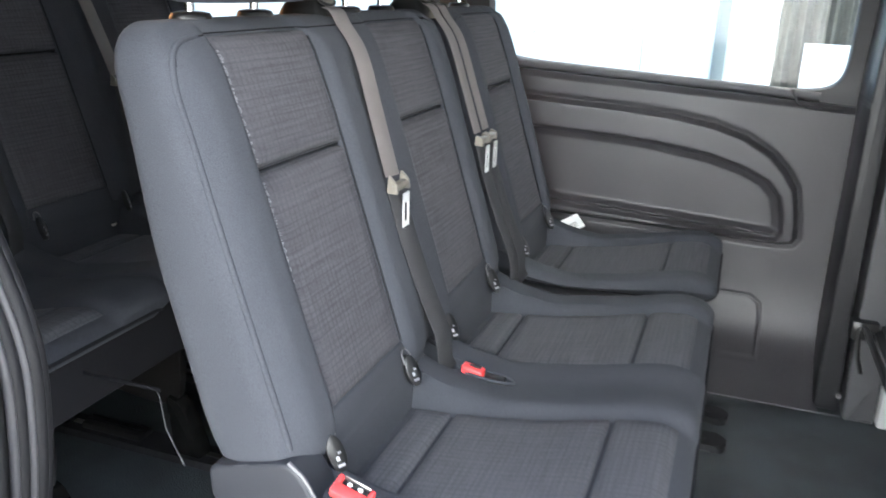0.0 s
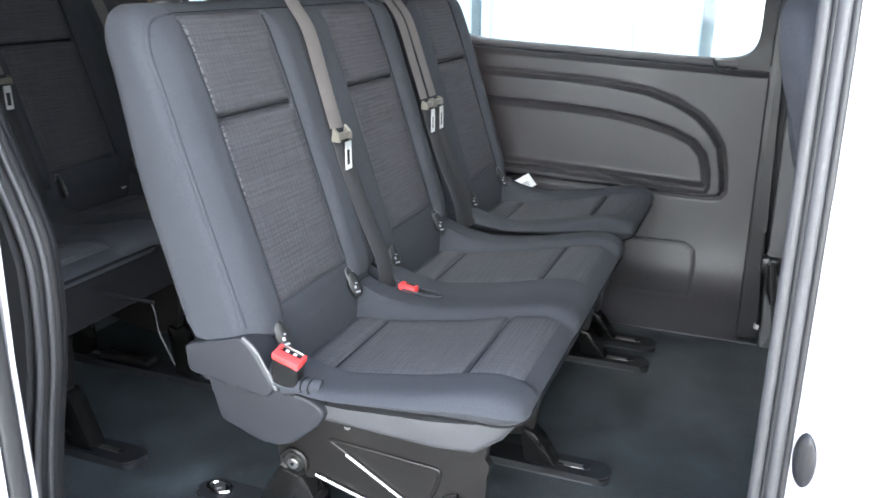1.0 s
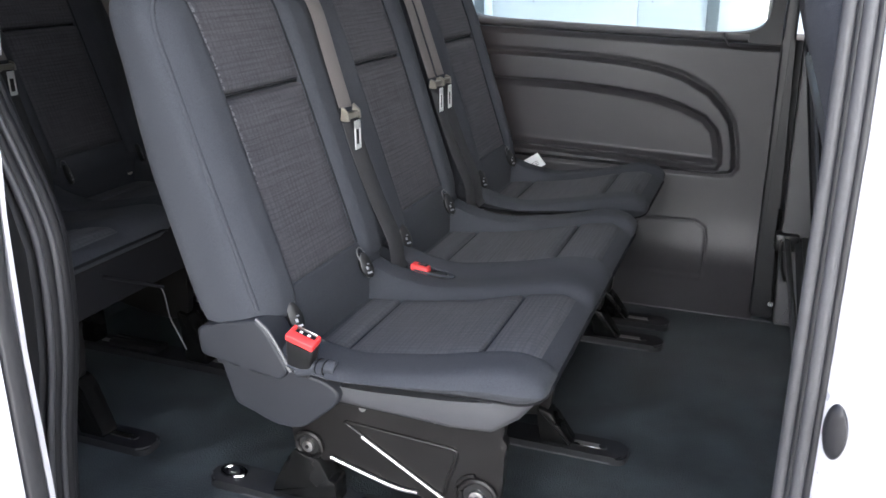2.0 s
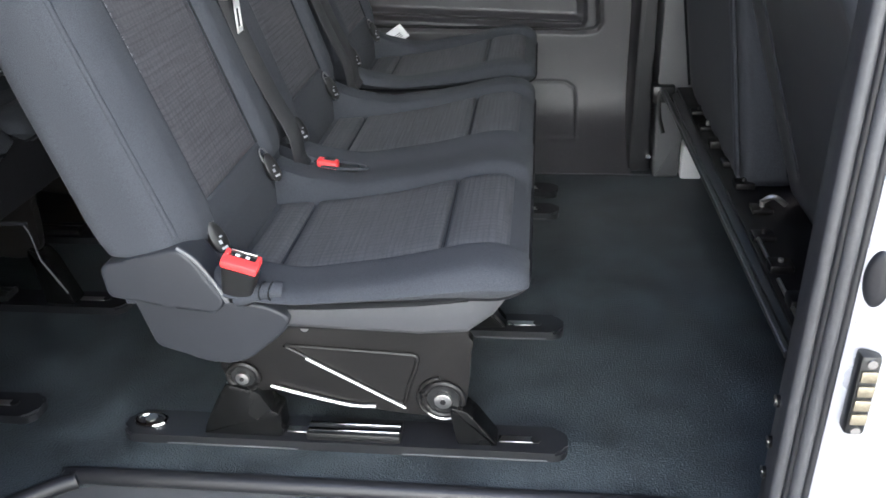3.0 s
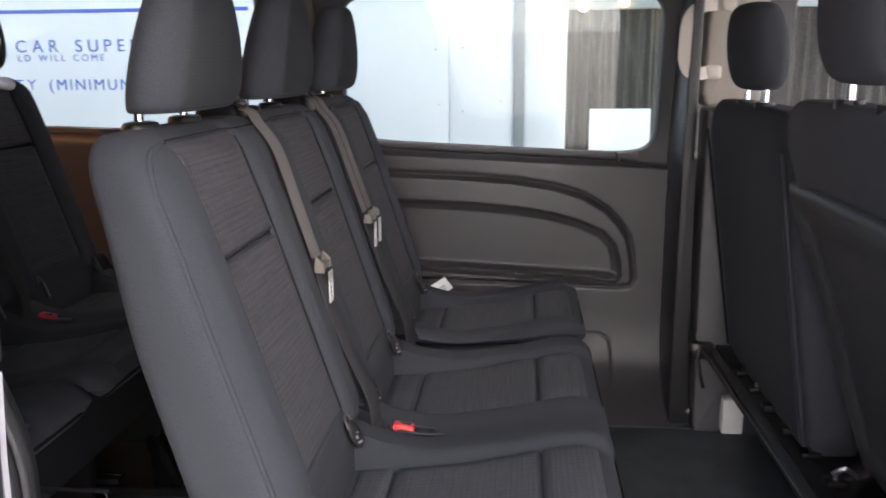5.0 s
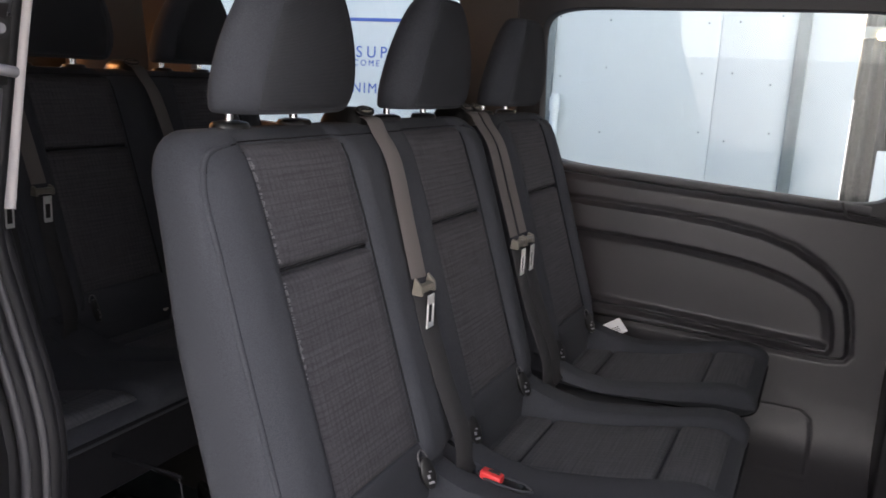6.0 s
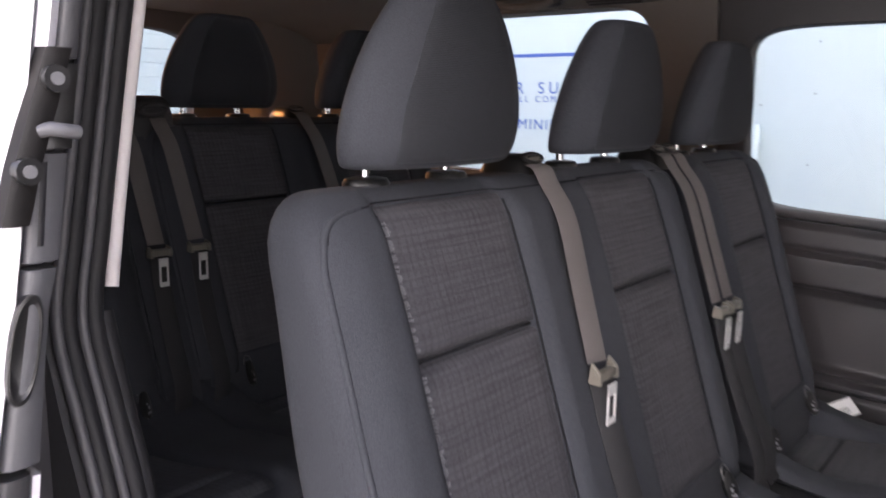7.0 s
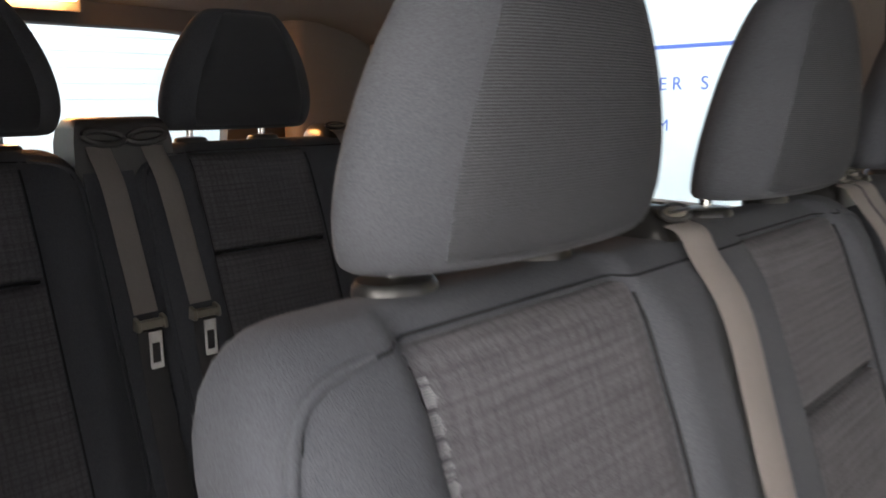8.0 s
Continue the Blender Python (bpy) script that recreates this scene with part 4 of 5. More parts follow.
def cushion(y0, y1, centres, line=False):
    """A seat cushion from y0 to y1 over one or more places; or the line of its lower seam."""
    rings = []
    r, side = 0.058, 0.034
    xs = [CUSH0, CUSH0 + 0.006, CUSH0 + 0.02] + list(np.linspace(CUSH0 + 0.035, CUSH1 - r, 26)) + [CUSH1 - r + r * math.sin(a) for a in (0.25, 0.5, 0.75, 1.0, 1.2, 1.35, 1.46, 1.54)]
    n = round((y1 - y0) / 0.009)
    for x in xs:
        s = max(0.0, x - (CUSH1 - r))
        k = r - math.sqrt(max(0.0, r * r - s * s))
        a0, a1 = y0 + k * 0.5, y1 - k * 0.5
        zb = 0.352 + 0.006 * step(-0.1, 0.2, x) + k * 0.5
        ring = []
        for i in range(n + 1):
            t = i / n
            y = a0 + (a1 - a0) * t
            zt = cushion_top(x, min(max(y, y0 + 0.01), y1 - 0.01), centres) - k * 0.55
            zm = zb + 0.60 * (zt - zb)
            e = min(y - a0, a1 - y)
            fall = math.sqrt(max(0.0, 1 - (1 - min(1.0, e / side)) ** 2))
            ring.append((x, y, zm + (zt - zm) * fall))
        zl, zr = ring[0][2], ring[-1][2]
        for y, f in ((a1 - 0.002, 0.86), (a1 - 0.014, 0.58), (a1 - 0.033, 0.26), (a1 - 0.054, 0.0)):
            ring.append((x, y, zb + (zr - zb) * f))
        for y, f in ((a0 + 0.054, 0.0), (a0 + 0.033, 0.26), (a0 + 0.014, 0.58), (a0 + 0.002, 0.86)):
            ring.append((x, y, zb + (zl - zb) * f))
        rings.append(ring)
    if line:
        left, right = [Vector(q[-3]) for q in rings[3:-3]], [Vector(q[n + 3]) for q in rings[3:-3]]
        nose = [Vector((rings[-2][0][0], y, rings[-2][n + 3][2])) for y in np.linspace(left[-1].y + 0.02, right[-1].y - 0.02, 20)]
        return left + nose + right[::-1]
    return loft(rings)


RISE = 0.0  # height of the seats above the floor of the front row


def side_frame(seat, y, plain=False):
    """Pressed steel leg plate with its feet and floor rail, on the plane y."""
    plate = [(-0.215, 0.31), (0.225, 0.31), (0.215, 0.25), (0.213, 0.235), (0.222, 0.225), (0.216, 0.20), (0.214, 0.15), (0.207, 0.095), (0.185, 0.074), (0.14, 0.070), (0.06, 0.078), (-0.13, 0.112), (-0.175, 0.105), (-0.208, 0.125), (-0.215, 0.17)]
    p = part("leg_plate", prism(rounded(plate, 0.012, 3), y, y + 0.022, 0.003, 2), STEEL, seat, "dark pressed steel leg plate")
    if not plain:
        ridge = rounded([(-0.10, 0.208), (0.13, 0.196), (0.125, 0.17), (0.112, 0.135), (0.102, 0.094), (0.09, 0.096), (-0.06, 0.185)], 0.012, 4)
        part("ridge", tube([(a, y - 0.001, b) for a, b in ridge], 0.004, 8, closed=True), STEEL, p)
        part("brace", tube([(-0.06, y - 0.004, 0.184), (0.02, y - 0.004, 0.137), (0.103, y - 0.004, 0.088)], 0.0032, 8), BRIGHT, p, "bright edge of a pressed brace")
        part("brace", tube(smooth_line([(-0.128, y - 0.004, 0.124), (-0.07, y - 0.004, 0.108), (0.005, y - 0.004, 0.090), (0.052, y - 0.004, 0.089)], 4), 0.0044, 8), BRIGHT, p, "bright edge of a pressed brace")
        part("brace", tube([(0.02, y - 0.002, 0.255), (0.09, y - 0.002, 0.246)], 0.0035, 8), BRIGHT, p, "bright edge of a pressed brace")
        part("rivet", disc(-0.055, y - 0.006, y, 0.246, 0.007, 12), BRIGHT, p)
        for bx, bz, r in ((0.169, 0.110, 0.033), (-0.175, 0.141, 0.026)):
            part("washer", tube([(bx + r * math.cos(k * 0.2618), y - 0.004, bz + r * math.sin(k * 0.2618)) for k in range(24)], 0.006, 8, closed=True), STEEL, p)
            part("boss", disc(bx, y - 0.005, y + 0.002, bz, r * 0.86, 24), BLACK, p)
            part("bolt", disc(bx, y - 0.012, y - 0.004, bz, r * 0.46, 20, bevel=0.002), BRIGHT, p, "bright bolt head")
            part("bolt_socket", disc(bx, y - 0.0135, y - 0.0115, bz, r * 0.16, 6), STEEL, p)
        arc = [(0.169 + 0.043 * math.cos(a), y - 0.003, 0.110 + 0.043 * math.sin(a)) for a in np.linspace(1.7, 5.2, 16)]
        part("ridge", tube(arc, 0.004, 8), STEEL, p)
        low = [(0.169 + 0.038 * math.cos(a), y - 0.004, 0.106 + 0.038 * math.sin(a)) for a in np.linspace(3.9, 5.4, 10)]
        part("brace", tube(low, 0.003, 6), BRIGHT, p, "bright edge of a pressed brace")
        low = [(-0.175 + 0.031 * math.cos(a), y - 0.004, 0.136 + 0.031 * math.sin(a)) for a in np.linspace(3.4, 5.4, 10)]
        part("brace", tube(low, 0.003, 6), BRIGHT, p, "bright edge of a pressed brace")
    part("foot", prism(rounded([(0.180, 0.10), (0.210, 0.09), (0.224, 0.07), (0.262, 0.018 - RISE), (0.190, 0.018 - RISE), (0.186, 0.05), (0.182, 0.075)], 0.008, 3), y - 0.012, y + 0.034, 0.005, 2), FOOT, seat, "dark steel foot")
    part("foot", prism(rounded([(-0.205, 0.13), (-0.15, 0.115), (-0.13, 0.075), (-0.118, 0.07), (-0.118, 0.018 - RISE), (-0.265, 0.018 - RISE), (-0.25, 0.05), (-0.225, 0.10)], 0.008, 3), y - 0.014, y + 0.034, 0.006, 2), FOOT, seat, "dark steel foot")
    PLACE.translation.z -= RISE
    outline = rounded([(-0.418, y - 0.024), (0.380, y - 0.024), (0.380, y + 0.044), (-0.418, y + 0.044)], 0.03, 8)
    bm = bmesh.new()
    lo = [bm.verts.new((a, b, 0.0)) for a, b in outline]
    up = [bm.verts.new((a, b, 0.019)) for a, b in outline]
    bm.faces.new(lo), bm.faces.new(up)
    for i in range(len(lo)):
        j = (i + 1) % len(lo)
        bm.faces.new((lo[i], lo[j], up[j], up[i]))
    bmesh.ops.bevel(bm, geom=[e for e in bm.edges if e.verts[0] in up and e.verts[1] in up], offset=0.005, segments=2, affect="EDGES")
    rail = part("floor_rail", bm, RUBBER, seat, "black floor rail with rounded ends")
    for x0, x1 in ((-0.33, -0.09), (0.095, 0.345)):
        part("slot_edge", tube([(x0, y - 0.0245, 0.003), (x1, y - 0.0245, 0.003)], 0.0012, 6), GREYTRIM, rail)
    part("lock_plate", block(-0.075, 0.092, y - 0.018, y + 0.030, 0.0175, 0.034, 0.004), BLACK, rail, "gloss black lock cover")
    for k in range(2):
        part("lock_bar", block(-0.073, 0.090, y - 0.010 + k * 0.017, y - 0.004 + k * 0.017, 0.0335, 0.037, 0.001, 1), CHROME, rail, "bright lock bar")
    for x0, x1 in ((0.262, 0.325), (-0.115, -0.078)):
        part("slot", block(x0, x1, y + 0.0, y + 0.016, 0.018, 0.0208, 0.001, 1), BRIGHT, rail, "bright rail slot")
    part("slot_end", tube([(0.325, y + 0.008, 0.015), (0.325, y + 0.008, 0.0215)], 0.009, 10), BLACK, rail)
    ov = [Vector((-0.372 + 0.028 * math.cos(k * 0.2618), y + 0.012 + 0.017 * math.sin(k * 0.2618), 0.022)) for k in range(24)]
    part("latch_ring", tube(ov, 0.004, 8, closed=True), CHROME, rail, "bright latch ring")
    part("latch_bolt", tube([(-0.37, y + 0.01, 0.017), (-0.37, y + 0.01, 0.030)], 0.011, 12), BRIGHT, rail)
    PLACE.translation.z += RISE


def belt_set(seat, y, top_x, dy, dz=0.0, width=0.047, turn=0.08):
    """One hanging belt: webbing from its guide, holder, tongue and the lower strand, darkened for shade."""
    line = [(-0.368, y, 1.004), (-0.352, y, 0.998), (-0.338, y + dy * 0.1, 0.978), (xf(0.93) + 0.022, y + dy * 0.3, 0.93), (xf(0.83) + 0.022, y + dy * 0.7, 0.83), (xf(0.735 + dz) + 0.024, y + dy, 0.735 + dz)]
    part("belt", ribbon(smooth_line(line, 6), width, across=(turn, 1, 0)), BELT, seat, "taupe seat belt webbing")
    x, yy, z = xf(0.72 + dz) + 0.03, y + dy, 0.722 + dz
    hw = width * 0.53
    hold = part("belt_holder", block(x - 0.006, x + 0.009, yy - hw, yy + hw, z - 0.009, z + 0.005, 0.004), HOLDER, seat, "tan plastic belt holder")
    up = 0.020 if width > 0.045 else 0.012
    for q in (-1, 1):
        part("holder_ear", prism(rounded([(x - 0.010, z - 0.011), (x + 0.011, z - 0.012), (x + 0.009, z + 0.006), (x - 0.006, z + up)], 0.004, 3), yy + q * hw - 0.0035, yy + q * hw + 0.0035, 0.0015, 1), HOLDER, hold)
    x += 0.012
    tw = 0.27 * width
    bm = block(x + 0.001, x + 0.004, yy - tw, yy - tw + 0.4 * tw, z - 0.066, z - 0.012, 0.001, 1)
    block(x + 0.001, x + 0.004, yy + tw - 0.4 * tw, yy + tw, z - 0.066, z - 0.012, 0.001, 1, bm)
    block(x + 0.001, x + 0.004, yy - tw, yy + tw, z - 0.072, z - 0.062, 0.001, 1, bm)
    block(x + 0.001, x + 0.004, yy - tw, yy + tw, z - 0.030, z - 0.012, 0.001, 1, bm)
    part("tongue", bm, TONGUE, seat, "bright steel belt tongue with a slot")
    x -= 0.012
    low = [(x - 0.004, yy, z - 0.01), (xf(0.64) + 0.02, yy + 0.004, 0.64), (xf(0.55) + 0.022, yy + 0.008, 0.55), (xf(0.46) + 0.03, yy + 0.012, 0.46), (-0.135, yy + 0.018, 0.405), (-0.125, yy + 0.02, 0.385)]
    part("belt_lower", ribbon(smooth_line(low, 6), width + 0.003, 0.004, across=(turn + 0.1, 1, 0)), BELT_SHADED, seat, "lower belt strand, near-black for its shade")


def belt_guide(seat, y, gap=0.0):
    """Moulded hood on the top edge of the backrest with one or two mouths for the webbing."""
    w = 0.034 + gap
    rings = []
    for t in np.linspace(0, 1, 8):
        k = math.sqrt(max(0.02, 1 - t * t))
        ring = []
        for q in range(24):
            a = 6.2832 * q / 24
            ring.append((-0.410 + 0.047 * (0.3 + 0.7 * k) * sgnpow(math.cos(a), 0.5), y + w * (0.3 + 0.7 * k) * sgnpow(math.sin(a), 0.5), 0.972 + 0.046 * t))
        rings.append(ring)
    if gap > 0.04:
        g = part("belt_guide", loft([[(-0.43 + q, y - wy, z), (-0.345 - q, y - wy, z), (-0.345 - q, y + wy, z), (-0.43 + q, y + wy, z)] for z, wy, q in ((0.93, 0.086, 0.0), (1.0, 0.084, 0.002), (1.022, 0.080, 0.006), (1.036, 0.072, 0.014), (1.040, 0.064, 0.022))]), PLASTIC, seat, "black plastic belt housing with two mouths")
        for s in (-0.037, 0.037):
            eye = [Vector((-0.344 - 0.004 * math.sin(k * 0.2618), y + s + 0.033 * math.cos(k * 0.2618), 1.008 + (0.10 if s > 0 else -0.10) * 0.033 * math.cos(k * 0.2618) + 0.011 * math.sin(k * 0.2618))) for k in range(24)]
            part("guide_mouth", tube(eye, 0.0058, 8, closed=True), PLASTIC, g, "moulded lip of a belt mouth")
        return
    g = part("belt_guide", loft(rings), BLACK, seat, "black plastic belt guide")
    for s in ((-gap, gap) if gap else (0.0,)):
        rim, lens = [], []
        for k in range(24):
            a = k * 0.2618
            u, v = 0.024 * math.cos(a), 0.0085 * math.sin(a)
            p = Vector((-0.372 - v * 0.8, y + s + u, 1.013 + v * 0.7))
            rim.append(p)
            lens.append(p)
        part("guide_mouth", tube(rim, 0.0030, 8, closed=True), BLACK, g, "rim of the belt guide")
        c = sum(lens, Vector()) / 24
        part("mouth_lining", loft([lens, [c + (p - c) * 0.5 + Vector((0.003, 0, 0.003)) for p in lens], [c + (p - c) * 0.1 + Vector((0.0035, 0, 0.0035)) for p in lens]]), HOLDER, g, "pale lining of the belt mouth")
        part("mouth_slit", tube([c + Vector((0.0045, -0.019, 0.0025)), c + Vector((0.0065, 0, 0.003)), c + Vector((0.0045, 0.019, 0.0025))], 0.0016, 6), BLACK, g)


def anchor_tag(seat, y, z=0.430):
    """Black child-seat anchor flap with white print and its dull loop."""
    c = Vector((-0.152, y, z))
    across, up = Vector((0.45, 0.89, 0.0)) * 0.014, Vector((-0.34, 0.0, 0.94)) * 0.031
    out = across.cross(up).normalized()
    ring = [(math.cos(k * 0.2618), math.sin(k * 0.2618) * (1.0 if math.sin(k * 0.2618) > 0 else 0.8)) for k in range(24)]
    t = part("anchor_flap", loft([[c + across * a * q + up * b * q + out * h for a, b in ring] for h, q in ((-0.004, 1.0), (0.003, 1.0), (0.0045, 0.88))]), BLACK, seat, "black anchor flap with white print")
    bars = bmesh.new()
    for a0, a1, b0, b1 in ((-0.40, 0.40, -0.5, -0.38), (-0.36, 0.0, -0.2, 0.0), (0.0, 0.36, 0.12, 0.2)):
        loft([[c + across * a + up * b + out * h for a, b in ((a0, b0), (a1, b0), (a1, b1), (a0, b1))] for h in (0.0046, 0.0054)], bars)
    part("print", bars, PRINT, t, "white print", smooth=False)
    loop = [c + across * -0.8 + up * 0.5, c + across * -0.7 + up * 1.15, c + across * 0.2 + up * 1.35 - out * 0.004, c + across * 0.8 + up * 0.9 - out * 0.006]
    part("anchor_loop", tube(smooth_line(loop, 4), 0.0017, 6), GREYTRIM, t, "dull grey anchor loop")


def buckle(seat, x, y, z, tall):
    if tall:
        m = Matrix.Translation((x, y, z)) @ Matrix.Rotation(radians(17), 4, "Y") @ Matrix.Rotation(radians(14), 4, "X")

        def placed(bm):
            bmesh.ops.transform(bm, matrix=m, verts=bm.verts)
            return bm

        rings = []
        for t, w, d in ((-0.078, 0.017, 0.010), (-0.072, 0.021, 0.0125), (-0.03, 0.0245, 0.014), (-0.006, 0.0255, 0.0145)):
            rings.append([(w * sgnpow(math.cos(q * 0.1963), 0.3), d * sgnpow(math.sin(q * 0.1963), 0.3), t) for q in range(32)])
        b = part("buckle", placed(loft(rings)), BLACK, seat, "black belt buckle with a red button")
        cap = block(-0.0262, 0.0262, -0.0150, 0.002, -0.0055, 0.0085, 0.003, 2)
        block(-0.0262, -0.019, -0.002, 0.0150, -0.0055, 0.0085, 0.003, 2, cap)
        block(0.019, 0.0262, -0.002, 0.0150, -0.0055, 0.0085, 0.003, 2, cap)
        part("release_button", placed(cap), RED, b, "red release button")
        part("buckle_slot", placed(block(-0.0185, 0.0185, 0.0025, 0.0125, -0.0056, 0.0045, 0.001, 1)), BLACK, b, "black slot")
        part("slot_lip", placed(block(-0.019, 0.019, 0.0128, 0.0148, -0.0056, 0.0078, 0.001, 1)), BRIGHT, b, "bright steel slot lip")
        for sx in (-0.008, 0.007):
            part("slot_tooth", placed(block(sx - 0.003, sx + 0.003, 0.004, 0.009, 0.0046, 0.007, 0.001, 1)), PAPER, b, "small pale tooth")
        stalk = part("buckle_stalk", tube(smooth_line([(x - 0.022, y + 0.012, z - 0.066), (x + 0.015, y + 0.012, z - 0.055), (x + 0.036, y + 0.016, z - 0.052), (x + 0.046, y + 0.018, z - 0.054)], 5), 0.0125, 10), FABRIC, seat, "slate grey buckle sleeve")
        for k in range(2):
            part("sleeve_rib", tube([(x + 0.020 + 0.014 * k + 0.0135 * 0.2 * math.cos(a), y + 0.013 + 0.0135 * math.cos(a), z - 0.0535 + 0.0135 * math.sin(a)) for a in np.linspace(0, 5.9, 14)], 0.0014, 6, closed=True), SEAM_AND_SHADE, stalk)
    else:
        cap = block(x - 0.022, x + 0.018, y - 0.012, y + 0.012, z - 0.004, z + 0.011, 0.004, 3)
        for v in cap.verts:
            v.co.z -= 0.16 * (v.co.x - x)
        b = part("release_button", cap, RED, seat, "red release button sunk in the seat")
        part("buckle_slot", block(x - 0.012, x + 0.012, y - 0.002, y + 0.008, z + 0.008, z + 0.0125, 0.001, 1), BLACK, b, "black slot")
        rim = [Vector((x + 0.022 + 0.052 * math.cos(k * 0.2618), y + 0.002 + 0.016 * math.sin(k * 0.2618), z - 0.001 - 0.1 * 0.052 * math.cos(k * 0.2618))) for k in range(24)]
        part("pocket_rim", tube(rim, 0.0028, 6, closed=True), FABRIC, seat, "sewn rim of the buckle pocket")
        part("buckle_body", block(x + 0.018, x + 0.058, y - 0.010, y + 0.012, z - 0.012, z - 0.001, 0.004), BLACK, b, "black buckle body")


def bench_cushion(seat, y0, y1, centres):
    """The cushion of a bench with the sewn-in fields of its places and the plain panels behind them."""
    c = part("cushion", cushion(y0, y1, centres), FABRIC, seat, "dark blue-grey fabric seat cushion")
    # Lower seam, its near-black tube also standing for shade below the cushion's edge.
    part("lower_seam", tube(cushion(y0, y1, centres, True), 0.0036, 6), SEAM_AND_SHADE, c, "seam round the lower edge, darkened for shade")
    for cy in centres:
        flat = lambda u, v, h: (v, cy + u, dish(v) - 0.010 + h - 0.5 * max(0.0, v - 0.245) ** 2 / 0.06)
        # Shade in the creases between the fields drawn as near-black tubes.
        for v in (-0.083, 0.180):
            part("crease", tube([flat(u, v, -0.0008) for u in np.linspace(-0.130, 0.130, 12)], 0.0014, 6), SEAM_AND_SHADE, c, "sewn crease darkened for its shade")
        for u in (-0.1325, 0.1325):
            part("crease", tube([flat(u, v, 0.001) for v in np.linspace(-0.15, 0.265, 16)], 0.0013, 6), SEAM_AND_SHADE, c, "sewn crease darkened for its shade")
        for v0, v1 in ((-0.152, -0.086), (-0.080, 0.177), (0.183, 0.285)):
            part("insert", pillow(flat, -0.1305, 0.1305, v0, v1, 14, 10 if v1 - v0 < 0.15 else 16, 0.010, 0.004, 0.016), WOVEN_SEAT_LIT, c, "woven cushion field, paled for light on its top")
        back = prism(rounded([(-0.30, 0.338), (-0.158, 0.338), (-0.160, 0.36), (-0.166, 0.42), (-0.178, 0.475), (-0.30, 0.475)], 0.006, 3), cy - 0.205, cy + 0.205, 0.006, 2)
        part("rear_panel", back, FABRIC, seat, "plain fabric panel below the backrest")


def plump(e, rise=0.015, sink=0.004, rim=0.020):
    """Height of a pillow at the distance e from its rim."""
    return -sink + (sink + rise) * math.sqrt(max(0.0, 1 - (1 - min(1.0, max(0.0, e) / rim)) ** 2))


def bench_back(seat, span, stitched=False, heads=()):
    """The backrest of a bench with the sewn-in fields of its places, its seams and the headrests."""
    y0, y1, centres = span
    b = part("backrest", backrest(span), FABRIC, seat, "dark blue-grey fabric backrest")
    side = [(0.223, 0.465), (0.223, 0.54), (0.223, 0.65), (0.223, 0.80), (0.222, 0.895), (0.219, 0.930), (0.209, 0.955), (0.188, 0.969), (0.150, 0.975), (0.110, 0.976)]
    near = [(y0 + 0.236 - a, z) for a, z in side]
    far_side = [(y1 - 0.236 + a, z) for a, z in side]
    for line in (near, far_side):
        pts = [(front_x(p.x, p.y, span) - 0.0026, p.x, p.y) for p in smooth_line([(y, z, 0) for y, z in line[:-1]], 5)]
        part("piping", tube(pts, 0.0046, 10), FABRIC, b, "raised fabric piping")
    top = [(y, 0.976) for y in np.linspace(near[-1][0], far_side[-1][0], 24)[1:-1]]
    line = smooth_line([(y, z, 0) for y, z in near + top + far_side[::-1]], 3)
    mid = (y0 + y1) / 2
    part("seam", tube([(front_x(p.x, p.y, span) + 0.0004, p.x + (0.0058 if p.x < mid else -0.0058) * (1 - step(0.93, 0.965, p.y)), p.y) for p in line], 0.0012, 6), SEAM_AND_SHADE, b, "dark sewn seam")
    for cy, head in zip(centres, heads):
        surf = lambda u, v, h: (front_x(cy + u, v, span) + h, cy + u, v)
        # Backrest creases: their shade put in as dark tubes.
        for u in (-0.126, 0.126):
            part("crease", tube([surf(u, z, -0.0012) for z in np.linspace(0.475, TOP - 0.028, 24)], 0.0019, 6), SEAM_AND_SHADE, b, "sewn crease darkened for its shade")
        part("crease", tube([surf(u, 0.80, -0.002) for u in np.linspace(-0.121, 0.121, 14)], 0.0036, 6), SEAM_AND_SHADE, b, "sewn crease darkened for its shade")
        part("insert", pillow(surf, -0.1245, 0.1245, 0.8035, TOP - 0.020, 20, 18), WOVEN, b, "woven upper backrest field")
        part("insert", pillow(surf, -0.1245, 0.1245, 0.468, 0.7965, 20, 30), WOVEN, b, "woven lower backrest field")
        headrest(seat, cy + head)
        for u in (-0.162, 0.112):
            anchor_tag(seat, cy + u)
    if stitched:
        cy = centres[0]
        bm = bmesh.new()
        rng = random.Random(5)
        for k in range(296):
            z = 0.480 + k * 0.00162
            worn = 0.5 + 0.5 * math.sin(z * 480.0 + 1.3 * math.sin(z * 90.0))
            strong = step(0.60, 0.70, z)
            if abs(z - 0.80) < 0.012 or rng.random() > 0.42 + 0.5 * worn:
                continue
            w = (0.0022 + 0.0058 * strong) * (0.75 + 0.25 * worn) * rng.uniform(0.85, 1.0)
            rows = []
            for f in (0.0, 0.3, 0.65, 1.0):
                u = -0.1222 + w * f
                x, dz = front_x(cy + u, z, span) + plump(u + 0.1245) + 0.0006, 0.00028
                rows.append([(x - 0.002, cy + u, z - dz), (x + 0.0007, cy + u, z - dz), (x + 0.0007, cy + u, z + dz), (x - 0.002, cy + u, z + dz)])
            loft(rows, bm)
        tagged(part("ladder_stitch", bm, THREAD, b, "pale ladder stitching", smooth=False), kind="stuff")


